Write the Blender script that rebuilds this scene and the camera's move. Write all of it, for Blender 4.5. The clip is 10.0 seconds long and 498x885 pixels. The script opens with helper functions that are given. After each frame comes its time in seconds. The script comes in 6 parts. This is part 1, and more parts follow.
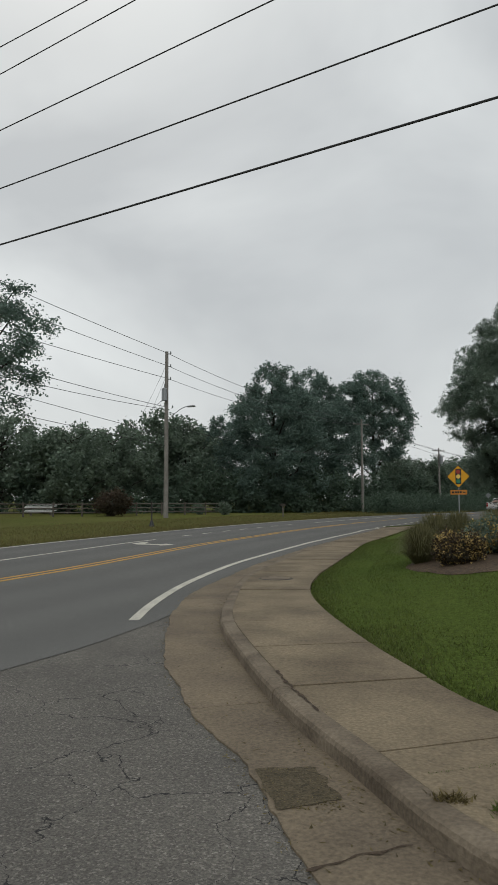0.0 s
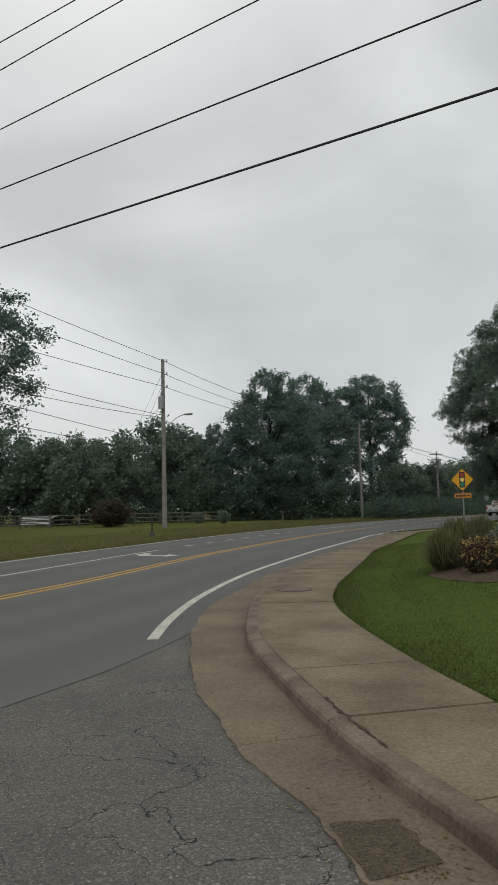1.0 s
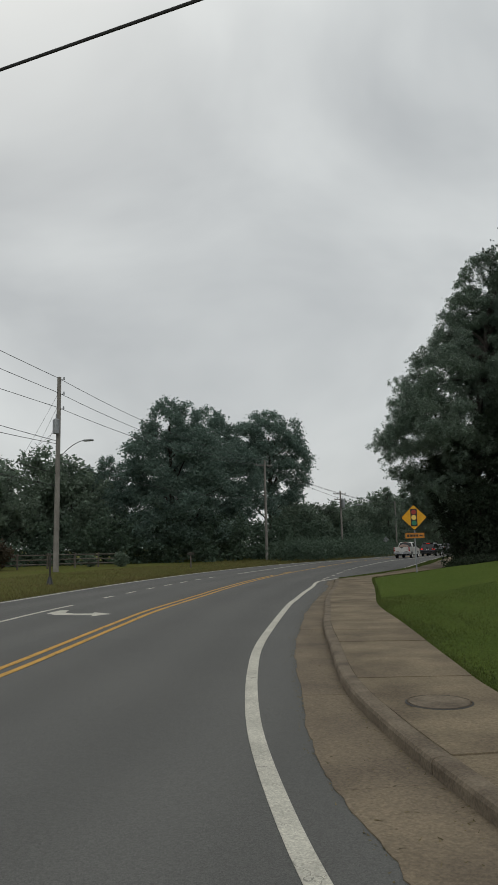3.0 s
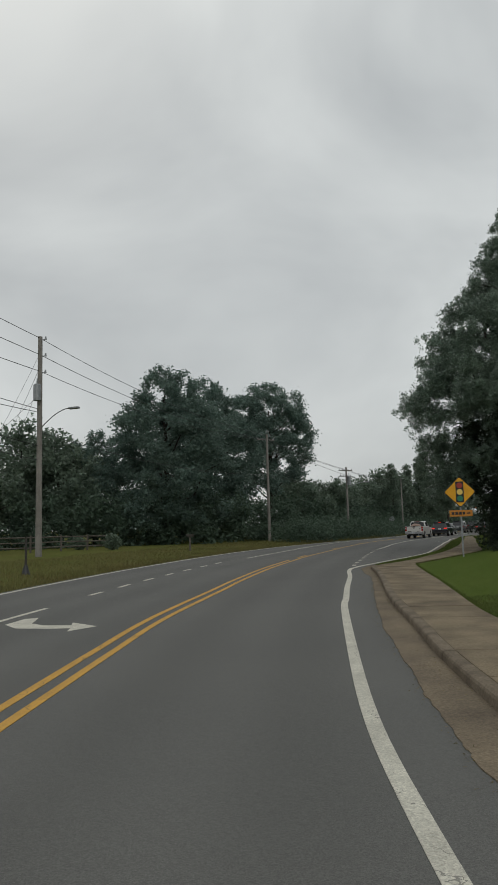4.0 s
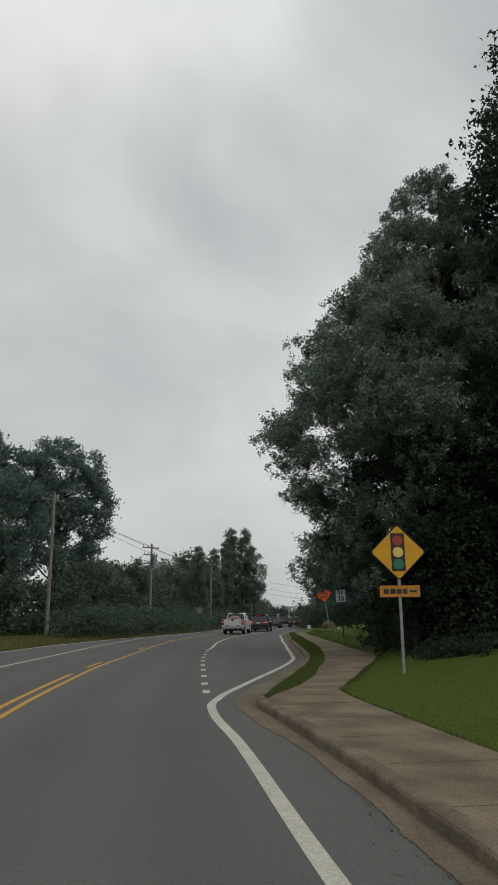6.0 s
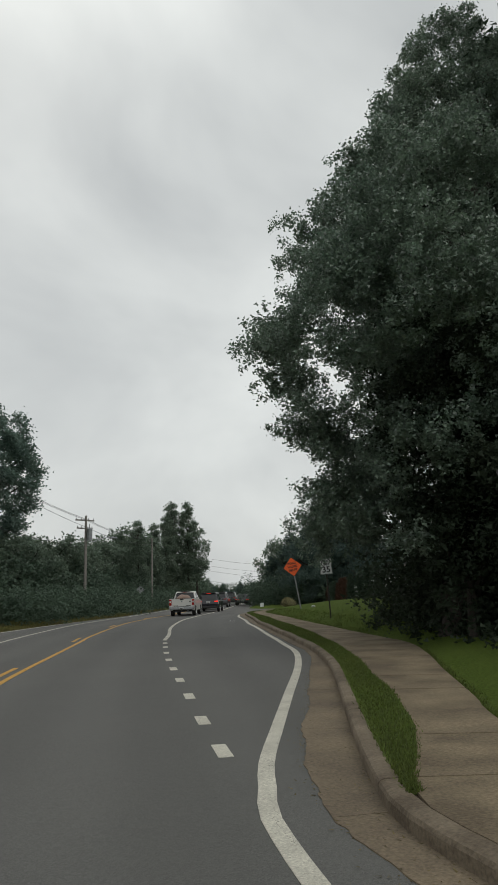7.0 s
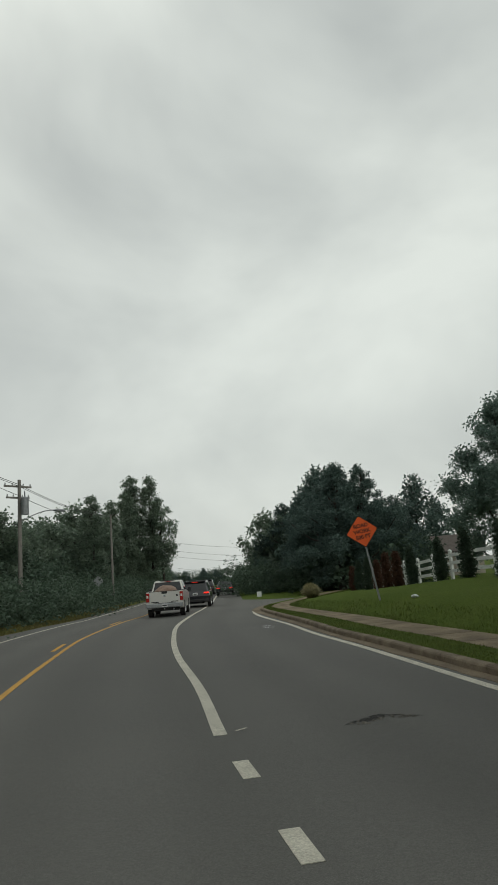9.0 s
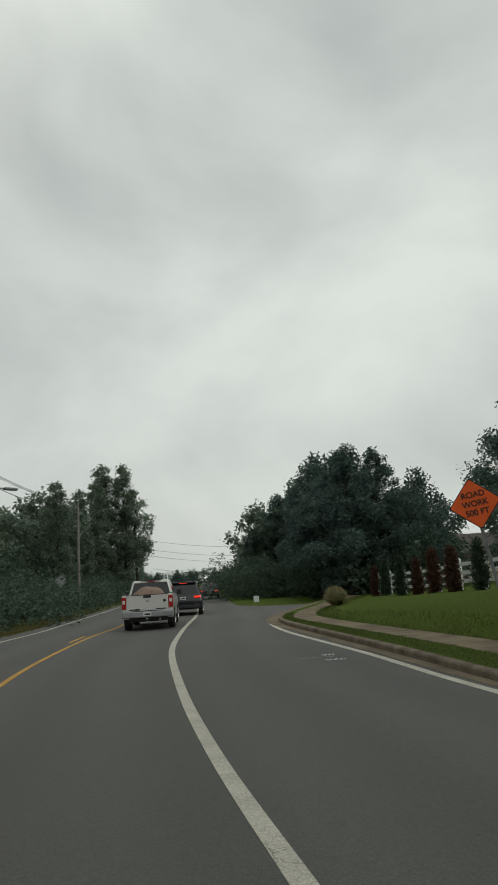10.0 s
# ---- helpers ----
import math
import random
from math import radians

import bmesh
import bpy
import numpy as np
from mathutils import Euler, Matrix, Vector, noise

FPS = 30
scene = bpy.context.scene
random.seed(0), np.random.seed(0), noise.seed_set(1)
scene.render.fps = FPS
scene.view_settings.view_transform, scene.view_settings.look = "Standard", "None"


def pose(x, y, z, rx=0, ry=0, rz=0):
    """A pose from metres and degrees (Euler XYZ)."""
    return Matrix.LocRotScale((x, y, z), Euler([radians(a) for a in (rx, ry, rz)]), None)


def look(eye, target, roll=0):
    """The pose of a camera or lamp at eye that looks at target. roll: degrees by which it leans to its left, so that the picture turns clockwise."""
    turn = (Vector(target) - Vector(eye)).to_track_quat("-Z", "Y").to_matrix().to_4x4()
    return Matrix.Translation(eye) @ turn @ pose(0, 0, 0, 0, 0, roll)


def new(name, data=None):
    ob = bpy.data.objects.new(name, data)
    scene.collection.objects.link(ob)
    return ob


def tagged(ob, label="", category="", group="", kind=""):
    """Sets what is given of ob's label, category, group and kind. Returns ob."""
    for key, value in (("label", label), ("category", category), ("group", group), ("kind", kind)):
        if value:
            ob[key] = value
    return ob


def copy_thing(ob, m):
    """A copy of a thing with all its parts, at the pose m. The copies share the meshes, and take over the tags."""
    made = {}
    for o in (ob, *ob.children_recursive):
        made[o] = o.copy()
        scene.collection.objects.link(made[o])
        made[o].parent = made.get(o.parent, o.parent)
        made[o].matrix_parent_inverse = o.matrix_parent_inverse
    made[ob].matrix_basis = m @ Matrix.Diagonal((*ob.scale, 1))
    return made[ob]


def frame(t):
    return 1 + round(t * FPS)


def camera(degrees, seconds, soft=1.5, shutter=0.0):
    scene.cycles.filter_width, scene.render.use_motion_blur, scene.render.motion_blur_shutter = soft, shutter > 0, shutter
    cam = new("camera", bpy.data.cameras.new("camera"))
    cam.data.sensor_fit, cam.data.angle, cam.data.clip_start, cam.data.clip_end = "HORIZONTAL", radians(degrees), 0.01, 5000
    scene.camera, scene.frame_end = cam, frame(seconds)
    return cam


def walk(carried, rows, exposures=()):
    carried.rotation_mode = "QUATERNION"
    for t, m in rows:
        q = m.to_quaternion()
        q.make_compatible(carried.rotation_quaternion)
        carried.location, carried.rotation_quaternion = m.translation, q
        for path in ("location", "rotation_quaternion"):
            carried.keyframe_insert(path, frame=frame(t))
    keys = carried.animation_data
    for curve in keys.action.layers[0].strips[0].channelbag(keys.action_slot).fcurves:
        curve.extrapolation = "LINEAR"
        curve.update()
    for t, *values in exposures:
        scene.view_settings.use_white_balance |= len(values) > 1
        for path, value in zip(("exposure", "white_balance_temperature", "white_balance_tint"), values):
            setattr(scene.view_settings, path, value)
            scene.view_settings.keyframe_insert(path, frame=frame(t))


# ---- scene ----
cam = camera(39.0, 10.0, 1.1)


PATH = [
    (0, (1.906, -1.886, 1.675), (1.681, 0.095, 1.838), -0.21),
    (0.5, (1.813, -1.816, 1.682), (1.590, 0.164, 1.850), -0.96),
    (1, (1.457, -1.324, 1.693), (1.250, 0.656, 1.877), -1.37),
    (1.5, (0.784, -0.406, 1.690), (0.623, 1.577, 1.900), -2.14),
    (2, (-0.110, 1.056, 1.686), (-0.151, 3.039, 1.943), -1.48),
    (2.5, (-0.869, 2.757, 1.689), (-0.751, 4.729, 2.001), -0.89),
    (4, (-2.108, 10.822, 1.773), (-1.944, 12.801, 2.009), -1.52),
    (4.5, (-1.916, 14.562, 1.696), (-1.596, 16.521, 1.942), -1.16),
    (5, (-1.499, 17.937, 1.625), (-1.028, 19.856, 1.937), -1.60),
    (5.5, (-0.865, 21.838, 1.550), (-0.270, 23.685, 2.036), -1.03),
    (7, (1.645, 33.880, 1.534), (2.534, 35.622, 1.952), -1.94),
    (7.5, (2.661, 37.726, 1.575), (3.581, 39.459, 1.962), -3.18),
    (8, (3.837, 41.962, 1.608), (4.779, 43.685, 1.986), -2.94),
    (8.5, (5.230, 46.438, 1.603), (6.212, 48.138, 1.983), -3.55),
    (9, (6.694, 50.887, 1.666), (7.711, 52.568, 2.041), -4.29),
    (9.5, (8.561, 55.799, 1.696), (9.608, 57.464, 2.056), -4.19),
    (10, (10.179, 60.095, 1.634), (11.261, 61.734, 2.013), -3.57),
]
walk(cam, [(t, look(eye, target, roll)) for t, eye, target, roll in PATH],
     [(0, 0.12, 6450, 7), (1.5, 0.15, 6460, 7), (2.5, 0.05, 6480, 7), (4.0, -0.02, 6500, 6), (5.0, -0.02, 6515, 7), (5.5, -0.04, 6520, 7), (7.0, 0.14, 6580, 6), (8.0, 0.17, 6620, 3), (9, 0.07, 6690, 1), (10, 0.02, 6700, 1)])

# ---- light ----
world = bpy.data.worlds.new("world")
scene.world = world
world.use_nodes = True
wn, wl = world.node_tree.nodes, world.node_tree.links
wn.clear()
w_out = wn.new("ShaderNodeOutputWorld")
w_bg = wn.new("ShaderNodeBackground")
w_sky = wn.new("ShaderNodeTexSky")
w_sky.sky_type = "NISHITA"
w_sky.sun_disc = False
w_sky.sun_elevation = radians(52)
w_sky.sun_rotation = radians(-25)
w_sky.dust_density = 4.0
w_gain = wn.new("ShaderNodeVectorMath")
w_gain.operation = "SCALE"
w_gain.inputs["Scale"].default_value = 0.06
w_tc = wn.new("ShaderNodeTexCoord")
w_map = wn.new("ShaderNodeMapping")
w_map.inputs["Scale"].default_value = (1.0, 1.0, 1.5)
w_map.inputs["Location"].default_value = (3.1, 1.7, 0.4)
w_noise = wn.new("ShaderNodeTexNoise")
w_noise.inputs["Scale"].default_value = 1.9
w_noise.inputs["Detail"].default_value = 5.0
w_noise.inputs["Roughness"].default_value = 0.48
w_noise.inputs["Distortion"].default_value = 0.35
w_ramp = wn.new("ShaderNodeValToRGB")
w_ramp.color_ramp.elements[0].position = 0.34
w_ramp.color_ramp.elements[0].color = (0.50, 0.514, 0.530, 1)
w_ramp.color_ramp.elements[1].position = 0.66
w_ramp.color_ramp.elements[1].color = (0.79, 0.803, 0.805, 1)
w_mix = wn.new("ShaderNodeMix")
w_mix.data_type = "RGBA"
w_mix.inputs["Factor"].default_value = 0.9
wl.new(w_tc.outputs["Generated"], w_map.inputs["Vector"])
wl.new(w_map.outputs["Vector"], w_noise.inputs["Vector"])
cloud = w_noise.outputs["Fac"]
for az, el, wide_, gain_ in ((26, 32, 16, -0.11), (11, 32, 19, -0.06), (43, 25, 16, 0.10), (14, 48, 11, 0.10), (53, 42, 14, -0.08)):
    dot = wn.new("ShaderNodeVectorMath")
    dot.operation = "DOT_PRODUCT"
    dot.inputs[1].default_value = (math.sin(radians(az)) * math.cos(radians(el)), math.cos(radians(az)) * math.cos(radians(el)), math.sin(radians(el)))
    lump_ = wn.new("ShaderNodeMapRange")
    lump_.interpolation_type = "SMOOTHSTEP"
    lump_.inputs["From Min"].default_value = math.cos(radians(wide_))
    lump_.inputs["From Max"].default_value = math.cos(radians(wide_ * 0.15))
    lump_.inputs["To Max"].default_value = gain_
    total = wn.new("ShaderNodeMath")
    wl.new(w_tc.outputs["Generated"], dot.inputs[0])
    wl.new(dot.outputs["Value"], lump_.inputs["Value"])
    wl.new(cloud, total.inputs[0])
    wl.new(lump_.outputs["Result"], total.inputs[1])
    cloud = total.outputs["Value"]
wl.new(cloud, w_ramp.inputs["Fac"])
wl.new(w_sky.outputs["Color"], w_gain.inputs[0])
wl.new(w_gain.outputs["Vector"], w_mix.inputs["A"])
wl.new(w_ramp.outputs["Color"], w_mix.inputs["B"])
wl.new(w_mix.outputs["Result"], w_bg.inputs["Color"])
w_bg.inputs["Strength"].default_value = 1.0
wl.new(w_bg.outputs["Background"], w_out.inputs["Surface"])

sun_data = bpy.data.lights.new("sun", "SUN")
sun_data.energy = 0.6
sun_data.angle = radians(25)
sun_data.color = (1.0, 0.97, 0.93)
sun = new("sun", sun_data)
sun.matrix_world = look((30, -60, 80), (10, 40, 0))

# ---- materials ----


def material(name, color, rough=0.8, second=None, scale=3.0, fine=60.0, bump=0.15, metal=0.0, contrast=0.5, island=0.0, spec=0.3):
    """A surface with a broad stain and a fine grain, both in metres."""
    m = bpy.data.materials.new(name)
    m.use_nodes = True
    n, l = m.node_tree.nodes, m.node_tree.links
    b = n["Principled BSDF"]
    b.inputs["Roughness"].default_value = rough
    b.inputs["Metallic"].default_value = metal
    b.inputs["Specular IOR Level"].default_value = spec
    tc = n.new("ShaderNodeTexCoord")
    second = second or tuple(c * 0.6 for c in color)
    big = n.new("ShaderNodeTexNoise")
    big.inputs["Scale"].default_value = scale
    big.inputs["Detail"].default_value = 4
    small = n.new("ShaderNodeTexNoise")
    small.inputs["Scale"].default_value = fine
    small.inputs["Detail"].default_value = 3
    l.new(tc.outputs["Object"], big.inputs["Vector"])
    l.new(tc.outputs["Object"], small.inputs["Vector"])
    ramp = n.new("ShaderNodeMapRange")
    ramp.inputs["From Min"].default_value = 0.5 - contrast / 2
    ramp.inputs["From Max"].default_value = 0.5 + contrast / 2
    l.new(big.outputs["Fac"], ramp.inputs["Value"])
    mix = n.new("ShaderNodeMix")
    mix.data_type = "RGBA"
    mix.inputs["A"].default_value = (*color, 1)
    mix.inputs["B"].default_value = (*second, 1)
    l.new(ramp.outputs["Result"], mix.inputs["Factor"])
    grain = n.new("ShaderNodeMapRange")
    grain.inputs["From Min"].default_value = 0.3
    grain.inputs["From Max"].default_value = 0.7
    grain.inputs["To Min"].default_value = 0.78
    grain.inputs["To Max"].default_value = 1.22
    l.new(small.outputs["Fac"], grain.inputs["Value"])
    value = grain.outputs["Result"]
    if island:
        geo = n.new("ShaderNodeNewGeometry")
        isl = n.new("ShaderNodeMapRange")
        isl.inputs["To Min"].default_value = 1 - island
        isl.inputs["To Max"].default_value = 1 + island
        l.new(geo.outputs["Random Per Island"], isl.inputs["Value"])
        mul = n.new("ShaderNodeMath")
        mul.operation = "MULTIPLY"
        l.new(value, mul.inputs[0])
        l.new(isl.outputs["Result"], mul.inputs[1])
        value = mul.outputs["Value"]
    gain = n.new("ShaderNodeVectorMath")
    gain.operation = "SCALE"
    l.new(mix.outputs["Result"], gain.inputs[0])
    l.new(value, gain.inputs["Scale"])
    l.new(gain.outputs["Vector"], b.inputs["Base Color"])
    if bump:
        bp = n.new("ShaderNodeBump")
        bp.inputs["Strength"].default_value = bump
        bp.inputs["Distance"].default_value = 0.02
        l.new(small.outputs["Fac"], bp.inputs["Height"])
        l.new(bp.outputs["Normal"], b.inputs["Normal"])
    return m


def cracked(m, scale, width, dark):
    """Adds a net of thin dark cracks to a material made by material()."""
    n, l = m.node_tree.nodes, m.node_tree.links
    b = n["Principled BSDF"]
    src = b.inputs["Base Color"].links[0].from_socket
    tc = n.new("ShaderNodeTexCoord")
    wob = n.new("ShaderNodeTexNoise")
    wob.inputs["Scale"].default_value = 3.0
    wob.inputs["Detail"].default_value = 5
    add = n.new("ShaderNodeVectorMath")
    add.operation = "MULTIPLY_ADD"
    add.inputs[1].default_value = (0.5, 0.5, 0.5)
    vor = n.new("ShaderNodeTexVoronoi")
    vor.feature = "DISTANCE_TO_EDGE"
    vor.inputs["Scale"].default_value = scale
    l.new(tc.outputs["Object"], wob.inputs["Vector"])
    l.new(wob.outputs["Color"], add.inputs[0])
    l.new(tc.outputs["Object"], add.inputs[2])
    l.new(add.outputs["Vector"], vor.inputs["Vector"])
    patch = n.new("ShaderNodeTexNoise")
    patch.inputs["Scale"].default_value = 0.45
    l.new(tc.outputs["Object"], patch.inputs["Vector"])
    wid = n.new("ShaderNodeMapRange")
    wid.inputs["From Min"].default_value = 0.42
    wid.inputs["From Max"].default_value = 0.62
    wid.inputs["To Min"].default_value = 0.0
    wid.inputs["To Max"].default_value = width
    l.new(patch.outputs["Fac"], wid.inputs["Value"])
    less = n.new("ShaderNodeMath")
    less.operation = "LESS_THAN"
    l.new(vor.outputs["Distance"], less.inputs[0])
    l.new(wid.outputs["Result"], less.inputs[1])
    mix = n.new("ShaderNodeMix")
    mix.data_type = "RGBA"
    mix.inputs["B"].default_value = (*dark, 1)
    l.new(less.outputs["Value"], mix.inputs["Factor"])
    l.new(src, mix.inputs["A"])
    l.new(mix.outputs["Result"], b.inputs["Base Color"])
    return m


def speckled(m, scale, low, high, start=0.0):
    """Adds a salt-and-pepper of small stones or tufts to a material's colour."""
    n, l = m.node_tree.nodes, m.node_tree.links
    b = n["Principled BSDF"]
    src = b.inputs["Base Color"].links[0].from_socket
    tc = n.new("ShaderNodeTexCoord")
    vor = n.new("ShaderNodeTexVoronoi")
    vor.inputs["Scale"].default_value = scale
    l.new(tc.outputs["Object"], vor.inputs["Vector"])
    sep = n.new("ShaderNodeSeparateColor")
    l.new(vor.outputs["Color"], sep.inputs["Color"])
    rng_ = n.new("ShaderNodeMapRange")
    rng_.inputs["From Min"].default_value = start
    rng_.inputs["To Min"].default_value = low
    rng_.inputs["To Max"].default_value = high
    l.new(sep.outputs["Red"], rng_.inputs["Value"])
    gain = n.new("ShaderNodeVectorMath")
    gain.operation = "SCALE"
    l.new(src, gain.inputs[0])
    l.new(rng_.outputs["Result"], gain.inputs["Scale"])
    l.new(gain.outputs["Vector"], b.inputs["Base Color"])
    return m


def wheel_tracks(m):
    """Darkens two worn wheel tracks in each lane; the UV map gives metres across and along the road."""
    n, l = m.node_tree.nodes, m.node_tree.links
    b = n["Principled BSDF"]
    src = b.inputs["Base Color"].links[0].from_socket
    uv = n.new("ShaderNodeUVMap")
    uv.uv_map = "road"
    sep = n.new("ShaderNodeSeparateXYZ")
    l.new(uv.outputs["UV"], sep.inputs["Vector"])
    wob = n.new("ShaderNodeTexNoise")
    wob.inputs["Scale"].default_value = 1.0
    mp = n.new("ShaderNodeMapping")
    mp.inputs["Scale"].default_value = (0.9, 0.05, 1.0)
    l.new(uv.outputs["UV"], mp.inputs["Vector"])
    l.new(mp.outputs["Vector"], wob.inputs["Vector"])
    ph = n.new("ShaderNodeMath")
    ph.operation = "MULTIPLY_ADD"
    ph.inputs[1].default_value = 2 * math.pi / 1.72
    ph.inputs[2].default_value = 0.6
    l.new(sep.outputs["X"], ph.inputs[0])
    sn = n.new("ShaderNodeMath")
    sn.operation = "SINE"
    l.new(ph.outputs["Value"], sn.inputs[0])
    tot = n.new("ShaderNodeMath")
    tot.operation = "MULTIPLY_ADD"
    tot.inputs[1].default_value = 2.4
    l.new(wob.outputs["Fac"], tot.inputs[0])
    l.new(sn.outputs["Value"], tot.inputs[2])
    rg = n.new("ShaderNodeMapRange")
    rg.inputs["From Min"].default_value = 0.2
    rg.inputs["From Max"].default_value = 2.2
    rg.inputs["To Min"].default_value = 0.93
    rg.inputs["To Max"].default_value = 1.05
    l.new(tot.outputs["Value"], rg.inputs["Value"])
    gain = n.new("ShaderNodeVectorMath")
    gain.operation = "SCALE"
    l.new(src, gain.inputs[0])
    l.new(rg.outputs["Result"], gain.inputs["Scale"])
    l.new(gain.outputs["Vector"], b.inputs["Base Color"])
    return m


def leafy(name, color, second, clump=0.35, wax=0.3, through_leaf=0.0, vary=0.4):
    """Leaves: broad colour drift, a shade of its own for each leaf, a waxy face, and some light let through."""
    m = material(name, color, 0.55 - 0.15 * (wax > 0.3), second, clump, 25.0, 0.0, island=vary, contrast=0.4, spec=wax)
    n, l = m.node_tree.nodes, m.node_tree.links
    b = n["Principled BSDF"]
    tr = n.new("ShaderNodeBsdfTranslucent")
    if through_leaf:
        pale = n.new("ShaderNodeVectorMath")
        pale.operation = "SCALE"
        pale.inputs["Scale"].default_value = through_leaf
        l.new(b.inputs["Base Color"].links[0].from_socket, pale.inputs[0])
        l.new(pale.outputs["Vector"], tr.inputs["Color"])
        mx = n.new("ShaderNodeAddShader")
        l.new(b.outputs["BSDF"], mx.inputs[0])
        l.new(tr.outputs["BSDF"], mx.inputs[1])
    else:
        mx = n.new("ShaderNodeMixShader")
        mx.inputs["Fac"].default_value = 0.45
        l.new(b.inputs["Base Color"].links[0].from_socket, tr.inputs["Color"])
        l.new(b.outputs["BSDF"], mx.inputs[1])
        l.new(tr.outputs["BSDF"], mx.inputs[2])
    l.new(mx.outputs["Shader"], n["Material Output"].inputs["Surface"])
    return m


def plain(name, color, rough=0.4, metal=0.0, spec=0.5, emit=0.0, coat=0.0):
    m = bpy.data.materials.new(name)
    m.use_nodes = True
    b = m.node_tree.nodes["Principled BSDF"]
    b.inputs["Base Color"].default_value = (*color, 1)
    b.inputs["Roughness"].default_value = rough
    b.inputs["Metallic"].default_value = metal
    b.inputs["Specular IOR Level"].default_value = spec
    b.inputs["Coat Weight"].default_value = coat
    if emit:
        b.inputs["Emission Color"].default_value = (*color, 1)
        b.inputs["Emission Strength"].default_value = emit
    return m


ASPHALT = wheel_tracks(speckled(material("asphalt", (0.124, 0.122, 0.114), 0.85, (0.106, 0.105, 0.099), 0.22, 110.0, 0.4), 85.0, 0.84, 1.16))
OLD_ASPHALT = speckled(speckled(cracked(material("old_asphalt", (0.140, 0.130, 0.114), 0.95, (0.100, 0.093, 0.083), 0.8, 60.0, 0.9, contrast=0.35), 1.1, 0.0075, (0.03, 0.029, 0.028)), 110.0, 0.7, 1.3), 75.0, 1.0, 1.75, 0.8)
CONCRETE = speckled(material("concrete", (0.222, 0.177, 0.116), 0.92, (0.122, 0.095, 0.063), 1.1, 38.0, 0.5, contrast=0.3), 60.0, 0.9, 1.1)
GUTTER_CONCRETE = speckled(material("gutter_concrete", (0.204, 0.162, 0.110), 0.92, (0.120, 0.095, 0.068), 0.9, 40.0, 0.5, contrast=0.38), 60.0, 0.9, 1.1)
KERB_CONCRETE = material("kerb_concrete", (0.205, 0.167, 0.121), 0.92, (0.105, 0.082, 0.058), 2.4, 36.0, 0.5, contrast=0.36)
GRASS = speckled(material("grass", (0.072, 0.108, 0.022), 0.95, (0.090, 0.120, 0.028), 0.5, 120.0, 0.9, contrast=0.6, spec=0.03), 38.0, 0.7, 1.3)
BLADE = leafy("grass_blade", (0.086, 0.122, 0.027), (0.110, 0.134, 0.034), 0.6)
ROUGH_GRASS = speckled(material("rough_grass", (0.094, 0.112, 0.027), 0.95, (0.125, 0.115, 0.042), 0.22, 90.0, 0.9, contrast=0.5, spec=0.03), 30.0, 0.7, 1.3)
DRY_BLADE = leafy("dry_grass_blade", (0.17, 0.135, 0.06), (0.10, 0.085, 0.035), 1.5)
WILD_BLADE = leafy("rough_grass_blade", (0.135, 0.135, 0.045), (0.155, 0.128, 0.052), 0.3)
SCAR = material("broken_asphalt", (0.035, 0.034, 0.033), 0.95, (0.02, 0.019, 0.018), 6.0, 60.0, 0.9)
SILT = speckled(material("silt", (0.105, 0.084, 0.052), 0.95, (0.070, 0.057, 0.034), 5.0, 60.0, 0.9), 70.0, 0.6, 1.4)
MULCH = speckled(material("mulch", (0.105, 0.072, 0.046), 0.95, (0.065, 0.046, 0.03), 3.0, 50.0, 0.9), 40.0, 0.5, 1.5)
SOIL = material("soil", (0.085, 0.06, 0.04), 0.95, (0.05, 0.035, 0.025), 3.0, 50.0, 0.8)
WHITE_PAINT = cracked(speckled(material("white_road_paint", (0.60, 0.575, 0.49), 0.75, (0.43, 0.41, 0.35), 2.2, 80.0, 0.2, contrast=0.5), 60.0, 0.85, 1.1), 1.6, 0.005, (0.24, 0.23, 0.2))
YELLOW_PAINT = cracked(material("yellow_road_paint", (0.56, 0.31, 0.05), 0.7, (0.44, 0.25, 0.05), 2.5, 80.0, 0.2, contrast=0.5), 1.6, 0.01, (0.16, 0.12, 0.06))
BARK = material("bark", (0.060, 0.052, 0.045), 0.95, (0.034, 0.029, 0.025), 3.0, 25.0, 0.8)
# Timber grey lifted paler, with haze over the poles put into it.
POLE_WOOD = material("pole_wood", (0.25, 0.235, 0.215), 0.9, (0.16, 0.148, 0.135), 1.2, 30.0, 0.5)
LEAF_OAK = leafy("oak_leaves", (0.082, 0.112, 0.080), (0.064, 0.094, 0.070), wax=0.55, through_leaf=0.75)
# Bluish green; haze over the far woods is put into this leaf colour.
LEAF_FAR = leafy("hazy_wood_leaves", (0.074, 0.106, 0.086), (0.060, 0.090, 0.076), wax=0.2, through_leaf=0.8, vary=0.22)
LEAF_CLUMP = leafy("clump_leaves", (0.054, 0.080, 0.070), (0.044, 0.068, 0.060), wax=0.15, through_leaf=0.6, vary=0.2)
LEAF_DARK = leafy("dark_leaves", (0.050, 0.076, 0.050), (0.040, 0.064, 0.042))
# Darker leaf for growth under the oaks; their shade is in this colour.
LEAF_SHADE = leafy("shade_dark_leaves", (0.042, 0.062, 0.040), (0.040, 0.052, 0.034), wax=0.15)
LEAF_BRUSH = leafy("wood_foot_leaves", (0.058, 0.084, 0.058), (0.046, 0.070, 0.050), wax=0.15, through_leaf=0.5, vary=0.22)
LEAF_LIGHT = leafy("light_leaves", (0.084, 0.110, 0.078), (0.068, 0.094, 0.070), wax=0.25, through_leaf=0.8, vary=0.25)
LEAF_BROWN = leafy("brown_leaves", (0.085, 0.038, 0.022), (0.06, 0.035, 0.022))
